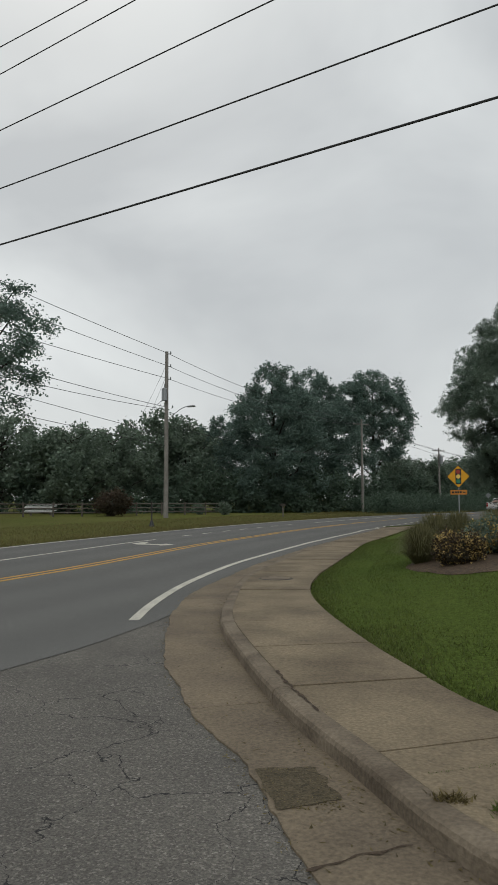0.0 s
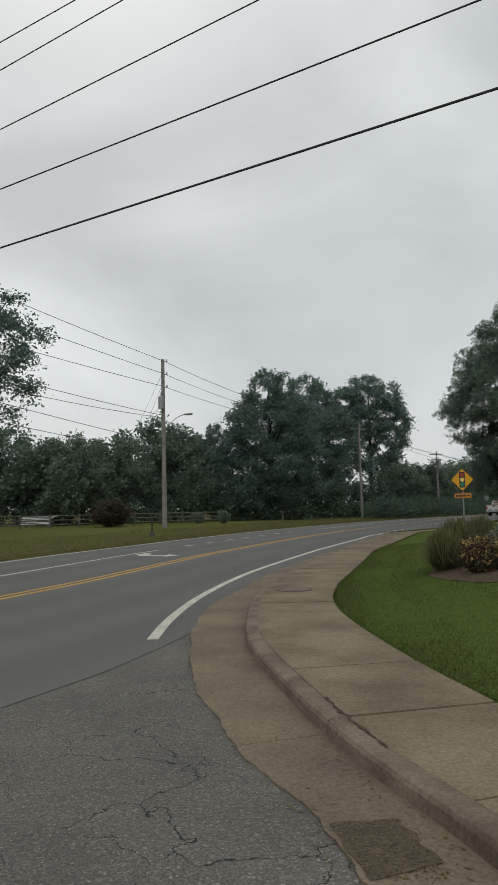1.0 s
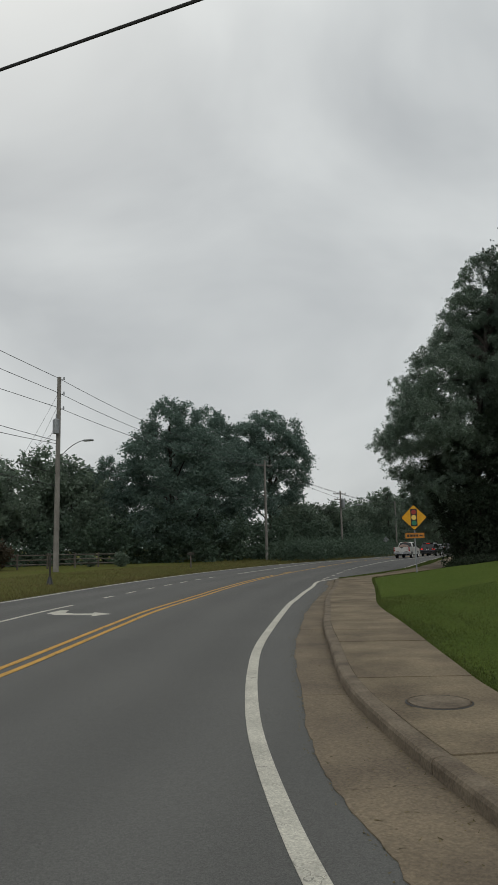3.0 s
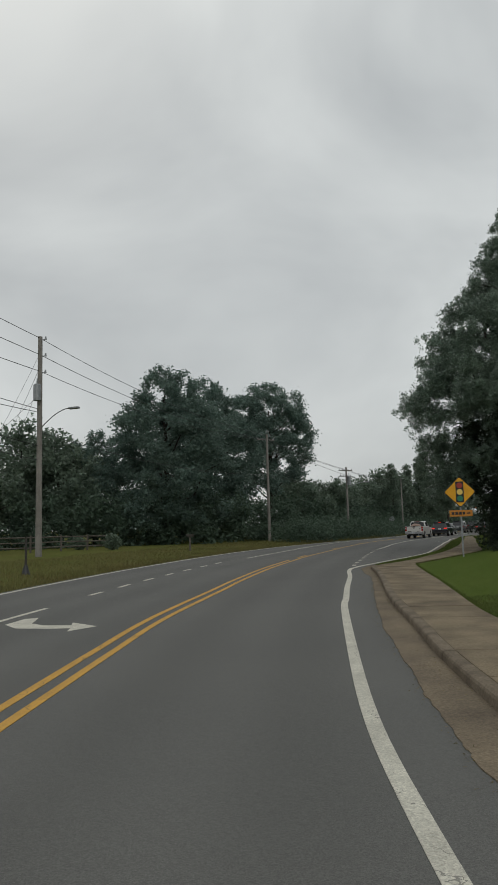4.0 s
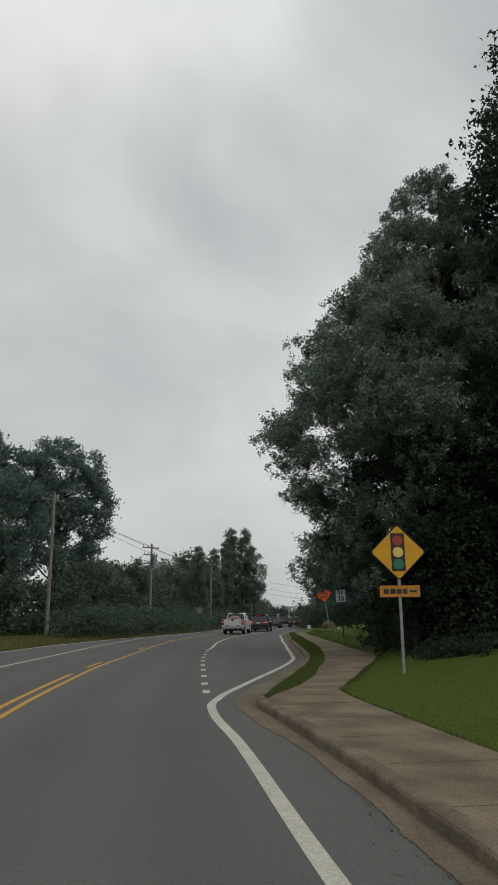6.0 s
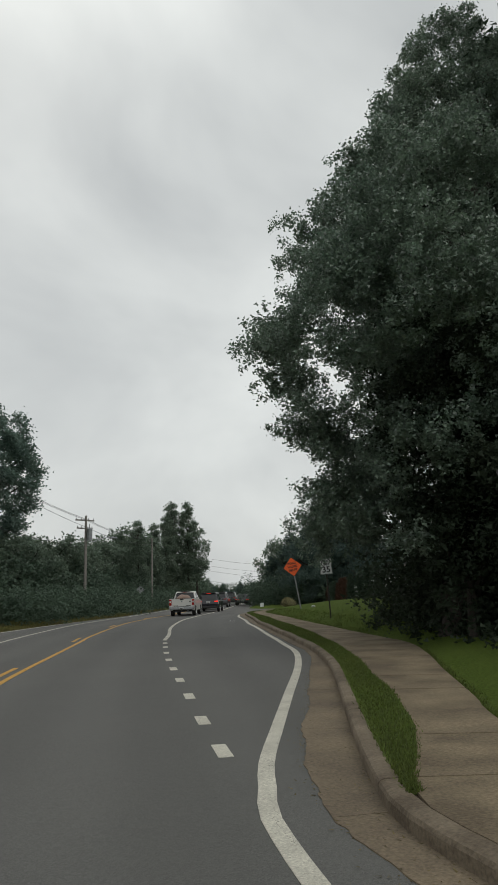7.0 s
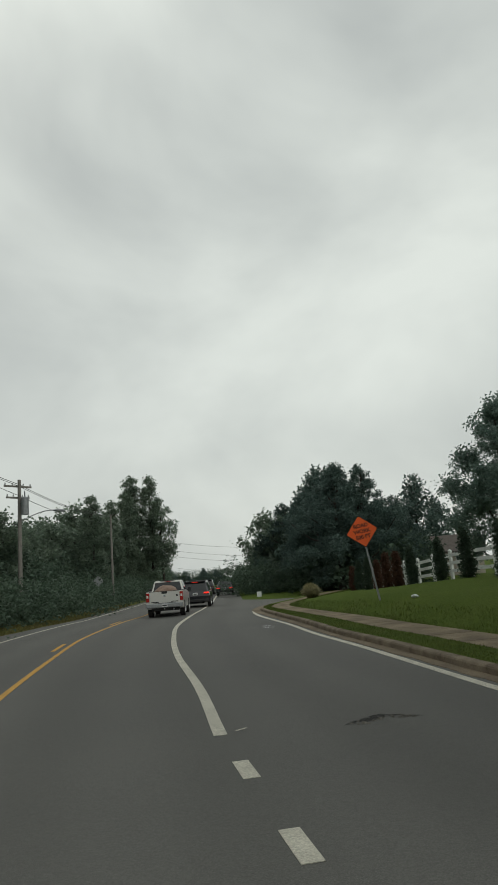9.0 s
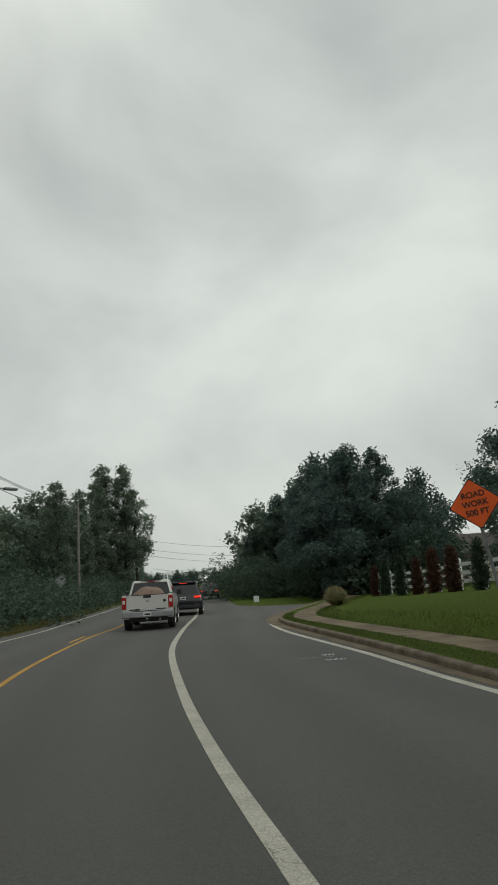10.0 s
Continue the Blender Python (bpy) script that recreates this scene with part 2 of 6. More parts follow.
LEAF_RED = leafy("reddish_leaves", (0.085, 0.055, 0.04), (0.05, 0.05, 0.028))
FLOWER = leafy("yellow_flowers", (0.56, 0.42, 0.16), (0.46, 0.33, 0.12))
STRAW = leafy("ornamental_grass", (0.165, 0.155, 0.072), (0.115, 0.115, 0.05))
PALE_STRAW = leafy("pale_plume_grass", (0.30, 0.275, 0.15), (0.22, 0.205, 0.10))
GALVANISED = material("galvanised_steel", (0.33, 0.34, 0.35), 0.5, (0.22, 0.23, 0.24), 6.0, 60.0, 0.05, metal=0.7)
DARK_STEEL = material("dark_steel", (0.035, 0.037, 0.037), 0.6, (0.05, 0.04, 0.03), 6.0, 60.0, 0.05)
WIRE = plain("wire", (0.03, 0.03, 0.032), 0.6)
SIGN_YELLOW = material("sign_yellow", (0.68, 0.33, 0.015), 0.5, (0.60, 0.29, 0.02), 3.0, 60.0, 0.02)
SIGN_ORANGE = plain("sign_orange", (1.0, 0.15, 0.03), 0.5, 0.0, 0.4)
SIGN_PLAQUE = material("sign_plaque", (0.50, 0.20, 0.03), 0.5, (0.42, 0.17, 0.03), 3.0, 60.0, 0.02)
SIGN_WHITE = material("sign_white", (0.66, 0.68, 0.68), 0.5, (0.58, 0.6, 0.6), 3.0, 60.0, 0.02)
SIGN_BLACK = plain("sign_black", (0.015, 0.015, 0.015), 0.6)
SIGN_RED = plain("sign_red", (0.30, 0.03, 0.02), 0.5)
SIGN_AMBER = plain("sign_amber", (0.72, 0.50, 0.12), 0.5)
SIGN_GREEN = plain("sign_green", (0.02, 0.16, 0.09), 0.5)
WHITE_VINYL = material("white_fence_board", (0.74, 0.75, 0.74), 0.5, (0.60, 0.62, 0.60), 1.5, 40.0, 0.05)
GREY_WOOD = material("grey_rail_wood", (0.13, 0.115, 0.10), 0.9, (0.08, 0.07, 0.06), 2.0, 40.0, 0.4)
TRUCK_WHITE = plain("truck_white", (0.60, 0.59, 0.565), 0.28, 0.0, 0.5, 0.0, 0.5)
CAR_BLACK = plain("car_black", (0.012, 0.013, 0.018), 0.2, 0.0, 0.5, 0.0, 0.6)
CAR_GREY = plain("car_grey", (0.10, 0.105, 0.11), 0.3, 0.3, 0.5, 0.0, 0.6)
CAR_RED = plain("car_red", (0.24, 0.012, 0.012), 0.25, 0.0, 0.5, 0.0, 0.6)
DARK_GLASS = plain("tinted_glass", (0.012, 0.014, 0.016), 0.06, 0.0, 0.6)
CHROME = plain("chrome", (0.55, 0.56, 0.57), 0.22, 1.0)
BUMPER = material("steel_bumper", (0.36, 0.37, 0.38), 0.35, (0.28, 0.29, 0.30), 2.0, 40.0, 0.02, metal=0.6)
TYRE = material("tyre_rubber", (0.02, 0.02, 0.021), 0.85, (0.03, 0.028, 0.026), 5.0, 60.0, 0.2)
RIM = plain("alloy_rim", (0.38, 0.39, 0.40), 0.35, 0.8)
TAIL_RED = plain("tail_lamp_red", (0.34, 0.012, 0.01), 0.2)
BRAKE_LIT = plain("lit_brake_lamp", (0.9, 0.025, 0.015), 0.3, emit=1.1)
CLEAR_LAMP = plain("clear_lamp", (0.6, 0.6, 0.58), 0.15)
BLACK_PLASTIC = plain("black_plastic", (0.02, 0.02, 0.021), 0.5)
TARP = material("tan_tarpaulin", (0.27, 0.185, 0.145), 0.75, (0.17, 0.115, 0.09), 4.0, 30.0, 0.5)
PLATE = plain("plate_white", (0.6, 0.6, 0.6), 0.5)
ROOF_TILE = material("roof_shingle", (0.11, 0.095, 0.085), 0.9, (0.075, 0.065, 0.06), 2.0, 40.0, 0.4)
SIDING = material("beige_siding", (0.42, 0.38, 0.32), 0.8, (0.34, 0.31, 0.27), 1.0, 30.0, 0.1)
TRIM_WHITE = material("white_trim", (0.7, 0.7, 0.68), 0.6, (0.6, 0.6, 0.58), 2.0, 30.0, 0.05)

# ---- building helpers ----


def part(name, bm, mat, parent=None, label=""):
    me = bpy.data.meshes.new(name)
    bm.to_mesh(me)
    bm.free()
    me.materials.append(mat)
    ob = new(name, me)
    if parent:
        ob.parent = parent
    if label:
        ob["label"] = label
    return ob


def mesh_part(name, verts, faces, mat, parent=None, label="", smooth=False):
    me = bpy.data.meshes.new(name)
    me.from_pydata([tuple(v) for v in verts], [], faces)
    me.materials.append(mat)
    if smooth:
        me.shade_smooth()
    ob = new(name, me)
    if parent:
        ob.parent = parent
    if label:
        ob["label"] = label
    return ob


def thing(name, m, label, category, group="", kind=""):
    e = new(name)
    e.matrix_basis = m
    return tagged(e, label, category, group, kind)


def box(bm, x, y, z, sx, sy, sz, bevel=0.0, m=None):
    g = bmesh.ops.create_cube(bm, size=1.0)["verts"]
    bmesh.ops.scale(bm, vec=(sx, sy, sz), verts=g)
    if bevel:
        edges = list({e for v in g for e in v.link_edges})
        r = bmesh.ops.bevel(bm, geom=edges, offset=bevel, segments=2, affect="EDGES", profile=0.5)
        g = list({v for f in r["faces"] for v in f.verts} | {v for v in g if v.is_valid})
    bmesh.ops.translate(bm, vec=(x, y, z), verts=g)
    if m is not None:
        bmesh.ops.transform(bm, matrix=m, verts=g)
    return g


def rod(bm, a, b, r0, r1=None, n=8, caps=True):
    """A tapered round bar from a to b."""
    a, b = Vector(a), Vector(b)
    r1 = r0 if r1 is None else r1
    q = (b - a).to_track_quat("Z", "Y").to_matrix().to_4x4()
    g = bmesh.ops.create_cone(bm, cap_ends=caps, segments=n, radius1=r0, radius2=max(r1, 1e-4), depth=(b - a).length)["verts"]
    bmesh.ops.transform(bm, matrix=Matrix.Translation((a + b) / 2) @ q, verts=g)
    return g


def smooth_line(pts, step=0.5):
    """Catmull-Rom through the points, then even steps along it."""
    p = np.array(pts, float)
    p = np.vstack([2 * p[0] - p[1], p, 2 * p[-1] - p[-2]])
    out = []
    for i in range(1, len(p) - 2):
        n = max(2, int(np.linalg.norm(p[i + 1] - p[i]) / 0.25))
        for t in np.linspace(0, 1, n, endpoint=False):
            a, b, c, d = p[i - 1], p[i], p[i + 1], p[i + 2]
            out.append(0.5 * (2 * b + (c - a) * t + (2 * a - 5 * b + 4 * c - d) * t * t + (3 * b - a - 3 * c + d) * t ** 3))
    out.append(p[-2])
    out = np.array(out)
    s = np.concatenate([[0], np.cumsum(np.linalg.norm(np.diff(out, axis=0), axis=1))])
    k = np.arange(0, s[-1], step)
    return np.column_stack([np.interp(k, s, out[:, 0]), np.interp(k, s, out[:, 1])])


def normals(line):
    """Unit vectors to the right of the way along a line."""
    t = np.gradient(line, axis=0)
    t /= np.linalg.norm(t, axis=1)[:, None]
    return np.column_stack([t[:, 1], -t[:, 0]])


def offset(line, d):
    return line + normals(line) * np.reshape(d, (-1, 1))


def side_distance(q, line):
    """Signed distance of points q from a line; right of it is positive."""
    line = np.vstack([line[:-1:5], line[-1:]])
    best, sign = np.full(len(q), 1e9), np.ones(len(q))
    for a, b in zip(line[:-1], line[1:]):
        ab = b - a
        t = np.clip(((q - a) @ ab) / (ab @ ab), 0, 1)
        v = q - (a + t[:, None] * ab)
        d = np.hypot(v[:, 0], v[:, 1])
        s = np.where(ab[0] * v[:, 1] - ab[1] * v[:, 0] > 0, -1.0, 1.0)
        use = d < best - 1e-9
        best, sign = np.where(use, d, best), np.where(use, s, sign)
    return best * sign


def between(line, a, b):
    return line[(line[:, 1] >= a) & (line[:, 1] <= b)]


def ribbon(name, left, right, z, mat, parent=None, label="", thick=0.0):
    """A strip between two lines of equal length, with a skirt where thick is given."""
    n = len(left)
    v = [(x, y, z) for x, y in left] + [(x, y, z) for x, y in right]
    f = [(i, i + 1, n + i + 1, n + i)[::-1] for i in range(n - 1)]
    if thick:
        v += [(x, y, z - thick) for x, y in left] + [(x, y, z - thick) for x, y in right]
        f += [(i, i + 1, 2 * n + i + 1, 2 * n + i) for i in range(n - 1)]
        f += [(n + i, n + i + 1, 3 * n + i + 1, 3 * n + i)[::-1] for i in range(n - 1)]
        f += [(0, n, 3 * n, 2 * n)[::-1], (n - 1, 2 * n - 1, 4 * n - 1, 3 * n - 1)]
    return mesh_part(name, v, f, mat, parent, label)


# ---- plan of the road, in metres ----
EDGE = smooth_line([(-0.84, 7.90), (-0.96, 9.30), (-1.01, 11.20), (-0.96, 12.80), (-0.80, 14.90), (-0.52, 17.30), (0.06, 20.58), (1.10, 25.95), (1.53, 27.74), (2.17, 30.53), (3.16, 34.56), (3.66, 36.97), (4.11, 38.56), (4.40, 39.15), (4.87, 40.06), (5.83, 41.58), (7.19, 43.71), (9.37, 47.12), (11.12, 50.19), (12.25, 52.78), (13.27, 55.17), (14.47, 58.07), (16.65, 63.18), (18.40, 67.50), (20.13, 71.33), (22.80, 77.75), (25.01, 81.95), (29.51, 89.85), (35.21, 100.05), (46.20, 120.05), (68.20, 160.05), (104.90, 227.05)], 0.4)
GUTTER = smooth_line([(16, -17), (8, -8), (3.6, -2.3), (2.4, .4), (1.85, 1.3), (1.4, 2.5), (.8, 3.8), (.2, 5.4), (-.2, 7.2), (-.5, 9.3), (-.57, 11), (-.35, 13.4), (-.1, 15.6), (.15, 17.5), (.65, 20.4), (1.2, 23.3), (2.0, 26.8), (3.6, 33.4), (4.1, 36.5), (4.5, 38.4), (5.0, 39.5), (5.7, 40.8),
                      (7.0, 42.8), (8.9, 45.9), (10.6, 48.6), (11.6, 50.6), (12.5, 52.8), (13.45, 55.1), (14.65, 58), (16.78, 63.13), (18.57, 67.43), (20.25, 71.23), (22.98, 77.6), (24.2, 80.4), (25.3, 82.6), (27.6, 85.6), (30.6, 88.5), (33.8, 91.5), (37.4, 94.9), (40.6, 97.5)], 0.4)
KERB = smooth_line([(16.6, -16.4), (8.7, -7.5), (4.3, -1.6), (3.05, .7), (2.45, 1.6), (2.1, 2.4), (1.5, 3.8), (.9, 5.7), (.45, 7.5), (.25, 9.5), (.15, 11.5), (.2, 13.6), (.55, 16.3), (1.0, 19.6), (1.6, 22.8), (2.35, 26.9), (3.8, 33.2), (4.45, 36.4), (4.7, 37.8), (5.1, 38.7), (6.2, 40.6), (8.2, 43.9),
                    (9.9, 46.8), (11.75, 50.5), (12.9, 53.2), (14, 55.7), (15.12, 58.53), (16.85, 62.6), (18.5, 66.7), (20.35, 70.7), (23.2, 77.3), (24.55, 80.3), (25.75, 82.4), (28.1, 85.2), (31.1, 88.0), (34.3, 91.0), (37.9, 94.4), (41.1, 97.0)], 0.4)
LAWN = smooth_line([(18.8, -14.5), (10.8, -5.6), (6.3, -1), (4.4, 1.6), (3.1, 3.5), (2.7, 4.6), (2.25, 6.2), (1.75, 8.6), (1.55, 10.6), (1.65, 12.8), (1.85, 14.3), (2.5, 18.9), (3.1, 23.3), (4.0, 27.2), (4.9, 31), (5.7, 34.6), (6.8, 38.8), (8.4, 41), (10.2, 43.6), (12.2, 46.4), (14, 49.4),
                    (16.0, 54.7), (17.2, 57.65), (18.75, 61.7), (20.4, 65.85), (22.1, 69.9), (24.55, 76.4), (25.85, 79.6), (27.05, 81.8), (29.1, 84.3), (32.0, 87.0), (35.2, 90.0), (38.8, 93.4), (41.9, 95.9)], 0.4)
YELLOW = smooth_line([(-22, -32), (-14, -14), (-9, -1), (-7, 5), (-5.9, 8.8), (-4.95, 12.4), (-4.25, 15.5), (-3.75, 18.6), (-3.3, 21.5), (-2.65, 25.3), (-1.25, 31.2), (-.5, 34.4), (1.15, 40.6), (3.4, 47.8), (4.4, 50.7), (5.9, 54.7), (8.0, 60.3), (9.05, 63.2), (11.4, 68.9), (14.5, 75.9), (18.7, 83.5),
                      (21.5, 87.8), (24.3, 92.8), (30, 103), (41, 123), (63, 163), (100, 230)], 0.5)
FAR_VERGE = smooth_line([(40, 100), (37.5, 98.4), (35.2, 98.0), (34.6, 99.6), (36.2, 103), (46.6, 120.8), (68.6, 160.8), (105.3, 227.8)], 0.4)


def left_width(y):
    """Width of the far lanes; the turn lane tapers off along the road."""
    return np.interp(y, [-60, 57, 66, 74, 82, 92, 240], [6.7, 6.7, 6.1, 5.1, 4.3, 3.9, 3.9])


LEFT = offset(YELLOW, -left_width(YELLOW[:, 1]))


def ground_height(q):
    """Height of the grass at points q (n x 2)."""
    dr, dl, dk = side_distance(q, LAWN), side_distance(q, LEFT), side_distance(q, KERB)
    gentle = np.interp(dr, [0, .5, 1.6, 3.6, 6.6, 12, 30, 120], [.10, .15, .27, .58, .92, 1.25, 1.6, 2.0])
    steep = np.interp(dr, [0, .35, .9, 1.6, 3, 5.6, 12, 30, 120], [.10, .24, .58, .76, .88, .98, 1.1, 1.4, 1.6])
    level = np.interp(dr, [0, 1, 6, 30, 120], [.10, .13, .20, .35, .6])
    w1 = np.interp(q[:, 1], [46, 58], [0, 1])
    w2 = np.interp(q[:, 1], [72, 79, 84, 93], [0, .45, .7, 1])
    right = (gentle * (1 - w1) + steep * w1) * (1 - w2) + level * w2
    left = np.interp(-dl, [0, .25, 1, 4, 12, 30, 100], [-.03, .02, .05, .12, .2, .35, .5])
    df = side_distance(q, FAR_VERGE)
    past = np.interp(df, [0, .3, 2, 30], [-.04, .06, .12, .4])
    z = np.where(dl < 0, left, np.where(dr > 0, right, np.where((df > 0) & (q[:, 1] > 97), past, np.where(dk > 0.3, 0.0, -0.12))))
    lump = np.array([noise.noise(Vector((x * 0.25, y * 0.25, 0))) for x, y in q]) * 0.05
    return z + np.where((dl < -1.5) | (dr > 1.0), lump, 0)


def ground_at(x, y):
    return float(ground_height(np.array([[x, y]], float))[0])


# ---- ground ----


def build_ground():
    far = [90, 130, 190, 280, 420, 700, 1200, 2200]
    xs = np.concatenate([[-v for v in far[::-1]], np.arange(-60, 75.1, 0.9), [79, 83, 87], far])
    ys = np.concatenate([[-v for v in far[::-1]], [-60, -40, -28], np.arange(-20, 131.1, 0.9), np.arange(134, 230, 4), [280, 420, 700, 1200, 2400]])
    q = np.array([(x, y) for y in ys for x in xs])
    z = ground_height(q)
    n = len(xs)
    faces = [(j * n + i, j * n + i + 1, (j + 1) * n + i + 1, (j + 1) * n + i) for j in range(len(ys) - 1) for i in range(n - 1)]
    ob = mesh_part("ground", np.column_stack([q, z]), faces, GRASS, smooth=True)
    ob.data.materials.append(ROUGH_GRASS)
    mid = np.array([q[list(f)].mean(axis=0) for f in faces])
    ob.data.polygons.foreach_set("material_index", (side_distance(mid, LEFT) < 0.5).astype(np.int32))
    tagged(ob, "mown green lawn and verges rising in a low bank beside the road", "ground", kind="structure")


build_ground()

ROAD_Y = (-30, 131)
yl = YELLOW[YELLOW[:, 1] > -30]
ll = offset(yl, -left_width(yl[:, 1]))


def road_right(y_line):
    """Where the right-hand rim of the asphalt lies, seen square from the centre line."""
    rim = np.vstack([[(-9, -14), (-5.2, -4), (-3.2, 1), (-1.7, 4.2), (-.95, 6.2), (-.6, 7.8)], GUTTER[GUTTER[:, 1] > 8.6]])
    nn = normals(y_line)
    w = []
    for p, v in zip(y_line, nn):
        best = 60.0
        for a, b in zip(rim[:-1], rim[1:]):
            e = b - a
            det = v[0] * -e[1] + v[1] * e[0]
            if abs(det) < 1e-9:
                continue
            d = a - p
            k = (d[0] * -e[1] + d[1] * e[0]) / det
            u = (v[0] * d[1] - v[1] * d[0]) / det
            if -0.02 <= u <= 1.02 and 0.5 < k < best:
                best = k
        w.append(best if best < 59 else (w[-1] if w else 4.5))
    return np.array(w)


rim_w = np.minimum(road_right(yl) + 0.08, np.interp(yl[:, 1], [94, 97, 99, 102], [99, 10, 7, 5.6]))
rim_w = rim_w + np.array([noise.noise(Vector((k * 0.35, 2, 0))) for k in range(len(yl))]) * 0.02
fine_rim = offset(yl, rim_w)
road = ribbon("road", ll, fine_rim, 0.0, ASPHALT)
across = np.concatenate([-left_width(yl[:, 1]), rim_w])
uv_layer = road.data.uv_layers.new(name="road")
for lp in road.data.loops:
    k = lp.vertex_index
    uv_layer.data[lp.index].uv = (across[k], (k % len(yl)) * 0.5)
tagged(road, "dark grey asphalt main road with worn wheel tracks", "road", kind="structure")

bm = bmesh.new()
rim = [(-40, -60), (-9.5, -14), (-5.4, -4), (-3.4, 1), (-1.9, 4.2), (-1.2, 6.2), (-.9, 7.8), (-.9, 9.6)]
gut = [tuple(p) for p in offset(GUTTER, 0.2)[GUTTER[:, 1] < 9.6][::-3]] + [(30, -33)]
vs = [bm.verts.new((x, y, -0.006)) for x, y in rim + gut]
es = [bm.edges.new((vs[i], vs[(i + 1) % len(vs)])) for i in range(len(vs))]
bmesh.ops.triangle_fill(bm, edges=es, use_beauty=True)
bmesh.ops.recalc_face_normals(bm, faces=bm.faces[:])
side_street = part("side_street", bm, OLD_ASPHALT)
tagged(side_street, "older pale cracked asphalt of the side street mouth", "road", kind="structure")

# ---- road markings ----


def stripe(name, line, width, mat, label, group=""):
    ob = ribbon(name, offset(line, -width / 2), offset(line, width / 2), 0.006, mat, thick=0.005)
    return tagged(ob, label, "road marking", group, "structure")


stripe("edge_line", EDGE[EDGE[:, 1] < 82.0], 0.15, WHITE_PAINT, "solid white edge line of worn road paint")
y2 = YELLOW[YELLOW[:, 1] > -25]
stripe("centre_line", y2, 0.12, YELLOW_PAINT, "solid yellow centre line of worn road paint")
stripe("centre_line", offset(between(y2, -25, 47), -0.3), 0.12, YELLOW_PAINT, "second solid yellow centre line beside the first")
seg = offset(between(y2, 49, 160), -0.3)
for i in range(0, len(seg) - 8, 24):
    stripe("broken_centre_line", seg[i:i + 6], 0.12, YELLOW_PAINT, "short yellow dash of the broken centre line", "yellow dashes")
y3 = between(y2, -25, 80)
stripe("left_edge_line", offset(y3, 0.25 - left_width(y3[:, 1])), 0.13, WHITE_PAINT, "solid white line along the far road edge")
stripe("lane_line", offset(between(y2, -25, 27.5), -3.35), 0.12, WHITE_PAINT, "solid white lane line beside the turn lane")
lane = offset(between(y2, 29.5, 48), -3.5)
for i in range(0, len(lane) - 4, 5):
    stripe("lane_dash", lane[i:i + 3], 0.12, WHITE_PAINT, "short white dash in the far lane line", "far lane dashes")
stripe("lane_line", offset(between(y2, 49, 160), -3.15), 0.12, WHITE_PAINT, "solid white lane line of the far lane")

dash_line = smooth_line([(4.64, 40.45), (5.27, 42.55), (5.94, 44.66), (6.60, 46.77), (7.25, 48.84), (7.89, 50.85), (8.58, 52.9), (9.31, 54.98), (10.05, 57.04)], 0.1)
for k in range(9):
    y0 = 40.354 + k * 2.086
    i = int(np.argmin(abs(dash_line[:, 1] - y0)))
    i = min(max(i, 3), len(dash_line) - 4)
    stripe("turn_lane_dash", dash_line[i - 3:i + 4], 0.15, WHITE_PAINT, "short white dash dividing off the turn lane", "turn lane dashes")
turn_line = smooth_line([(10.42, 58.1), (11.84, 61.5), (13.68, 66.3), (15.66, 70.9), (18.38, 76.6), (21.55, 82.2), (24.2, 86.6), (27.0, 91.2), (32.8, 101.4), (43.8, 121.4), (65.8, 161.4)], 0.4)
stripe("turn_lane_line", turn_line, 0.15, WHITE_PAINT, "solid white line between through lane and turn lane")
mesh_part_mark = ribbon("lane_mark", np.array([(10.64, 58.18), (10.80, 58.22)]), np.array([(10.65, 58.14), (10.81, 58.18)]), 0.006, WHITE_PAINT)
tagged(mesh_part_mark, "small stray fleck of white road paint", "road marking", kind="structure")
strokes = [((18.80, 71.90), (19.45, 71.54))]
for a, b, n in (((19.45, 71.94), (19.70, 71.83), 6), ((18.97, 71.21), (19.33, 71.05), 7)):
    a, b = np.array(a), np.array(b)
    for k in range(n):
        p, q = a + (b - a) * k / n, a + (b - a) * (k + 0.8) / n
        tall = np.array((0.12, 0.22)) * (1 if k % 2 else -1) * (0.6 + 0.4 * random.random())
        strokes.append((tuple(p - tall * 0.5), tuple(q + tall * 0.5)))
for a, b in strokes:
    a, b = np.array(a), np.array(b)
    m = ribbon("faded_mark", np.linspace(a, b, 5), np.linspace(a, b, 5) + (0.014, -0.022), 0.005, SIGN_WHITE)
    tagged(m, "faded scrawl of white survey paint on asphalt", "road marking", "survey marks", "structure")

# turn arrow in the far lane
bm = bmesh.new()
arrow = [(-3.9, 24.35), (-4.45, 25.0), (-4.42, 24.62), (-4.95, 24.75), (-5.25, 25.1), (-5.3, 25.95), (-5.55, 25.9), (-5.75, 25.05), (-5.4, 24.45), (-4.8, 24.25), (-4.36, 24.2), (-4.36, 23.8)]
bm.faces.new([bm.verts.new((x, y, 0.006)) for x, y in arrow])
bmesh.ops.recalc_face_normals(bm, faces=bm.faces[:])
if bm.faces[:][0].normal.z < 0:
    bmesh.ops.reverse_faces(bm, faces=bm.faces[:])
bmesh.ops.triangulate(bm, faces=bm.faces[:])
tagged(part("turn_arrow", bm, WHITE_PAINT), "curved white turn arrow painted on asphalt", "road marking", kind="structure")

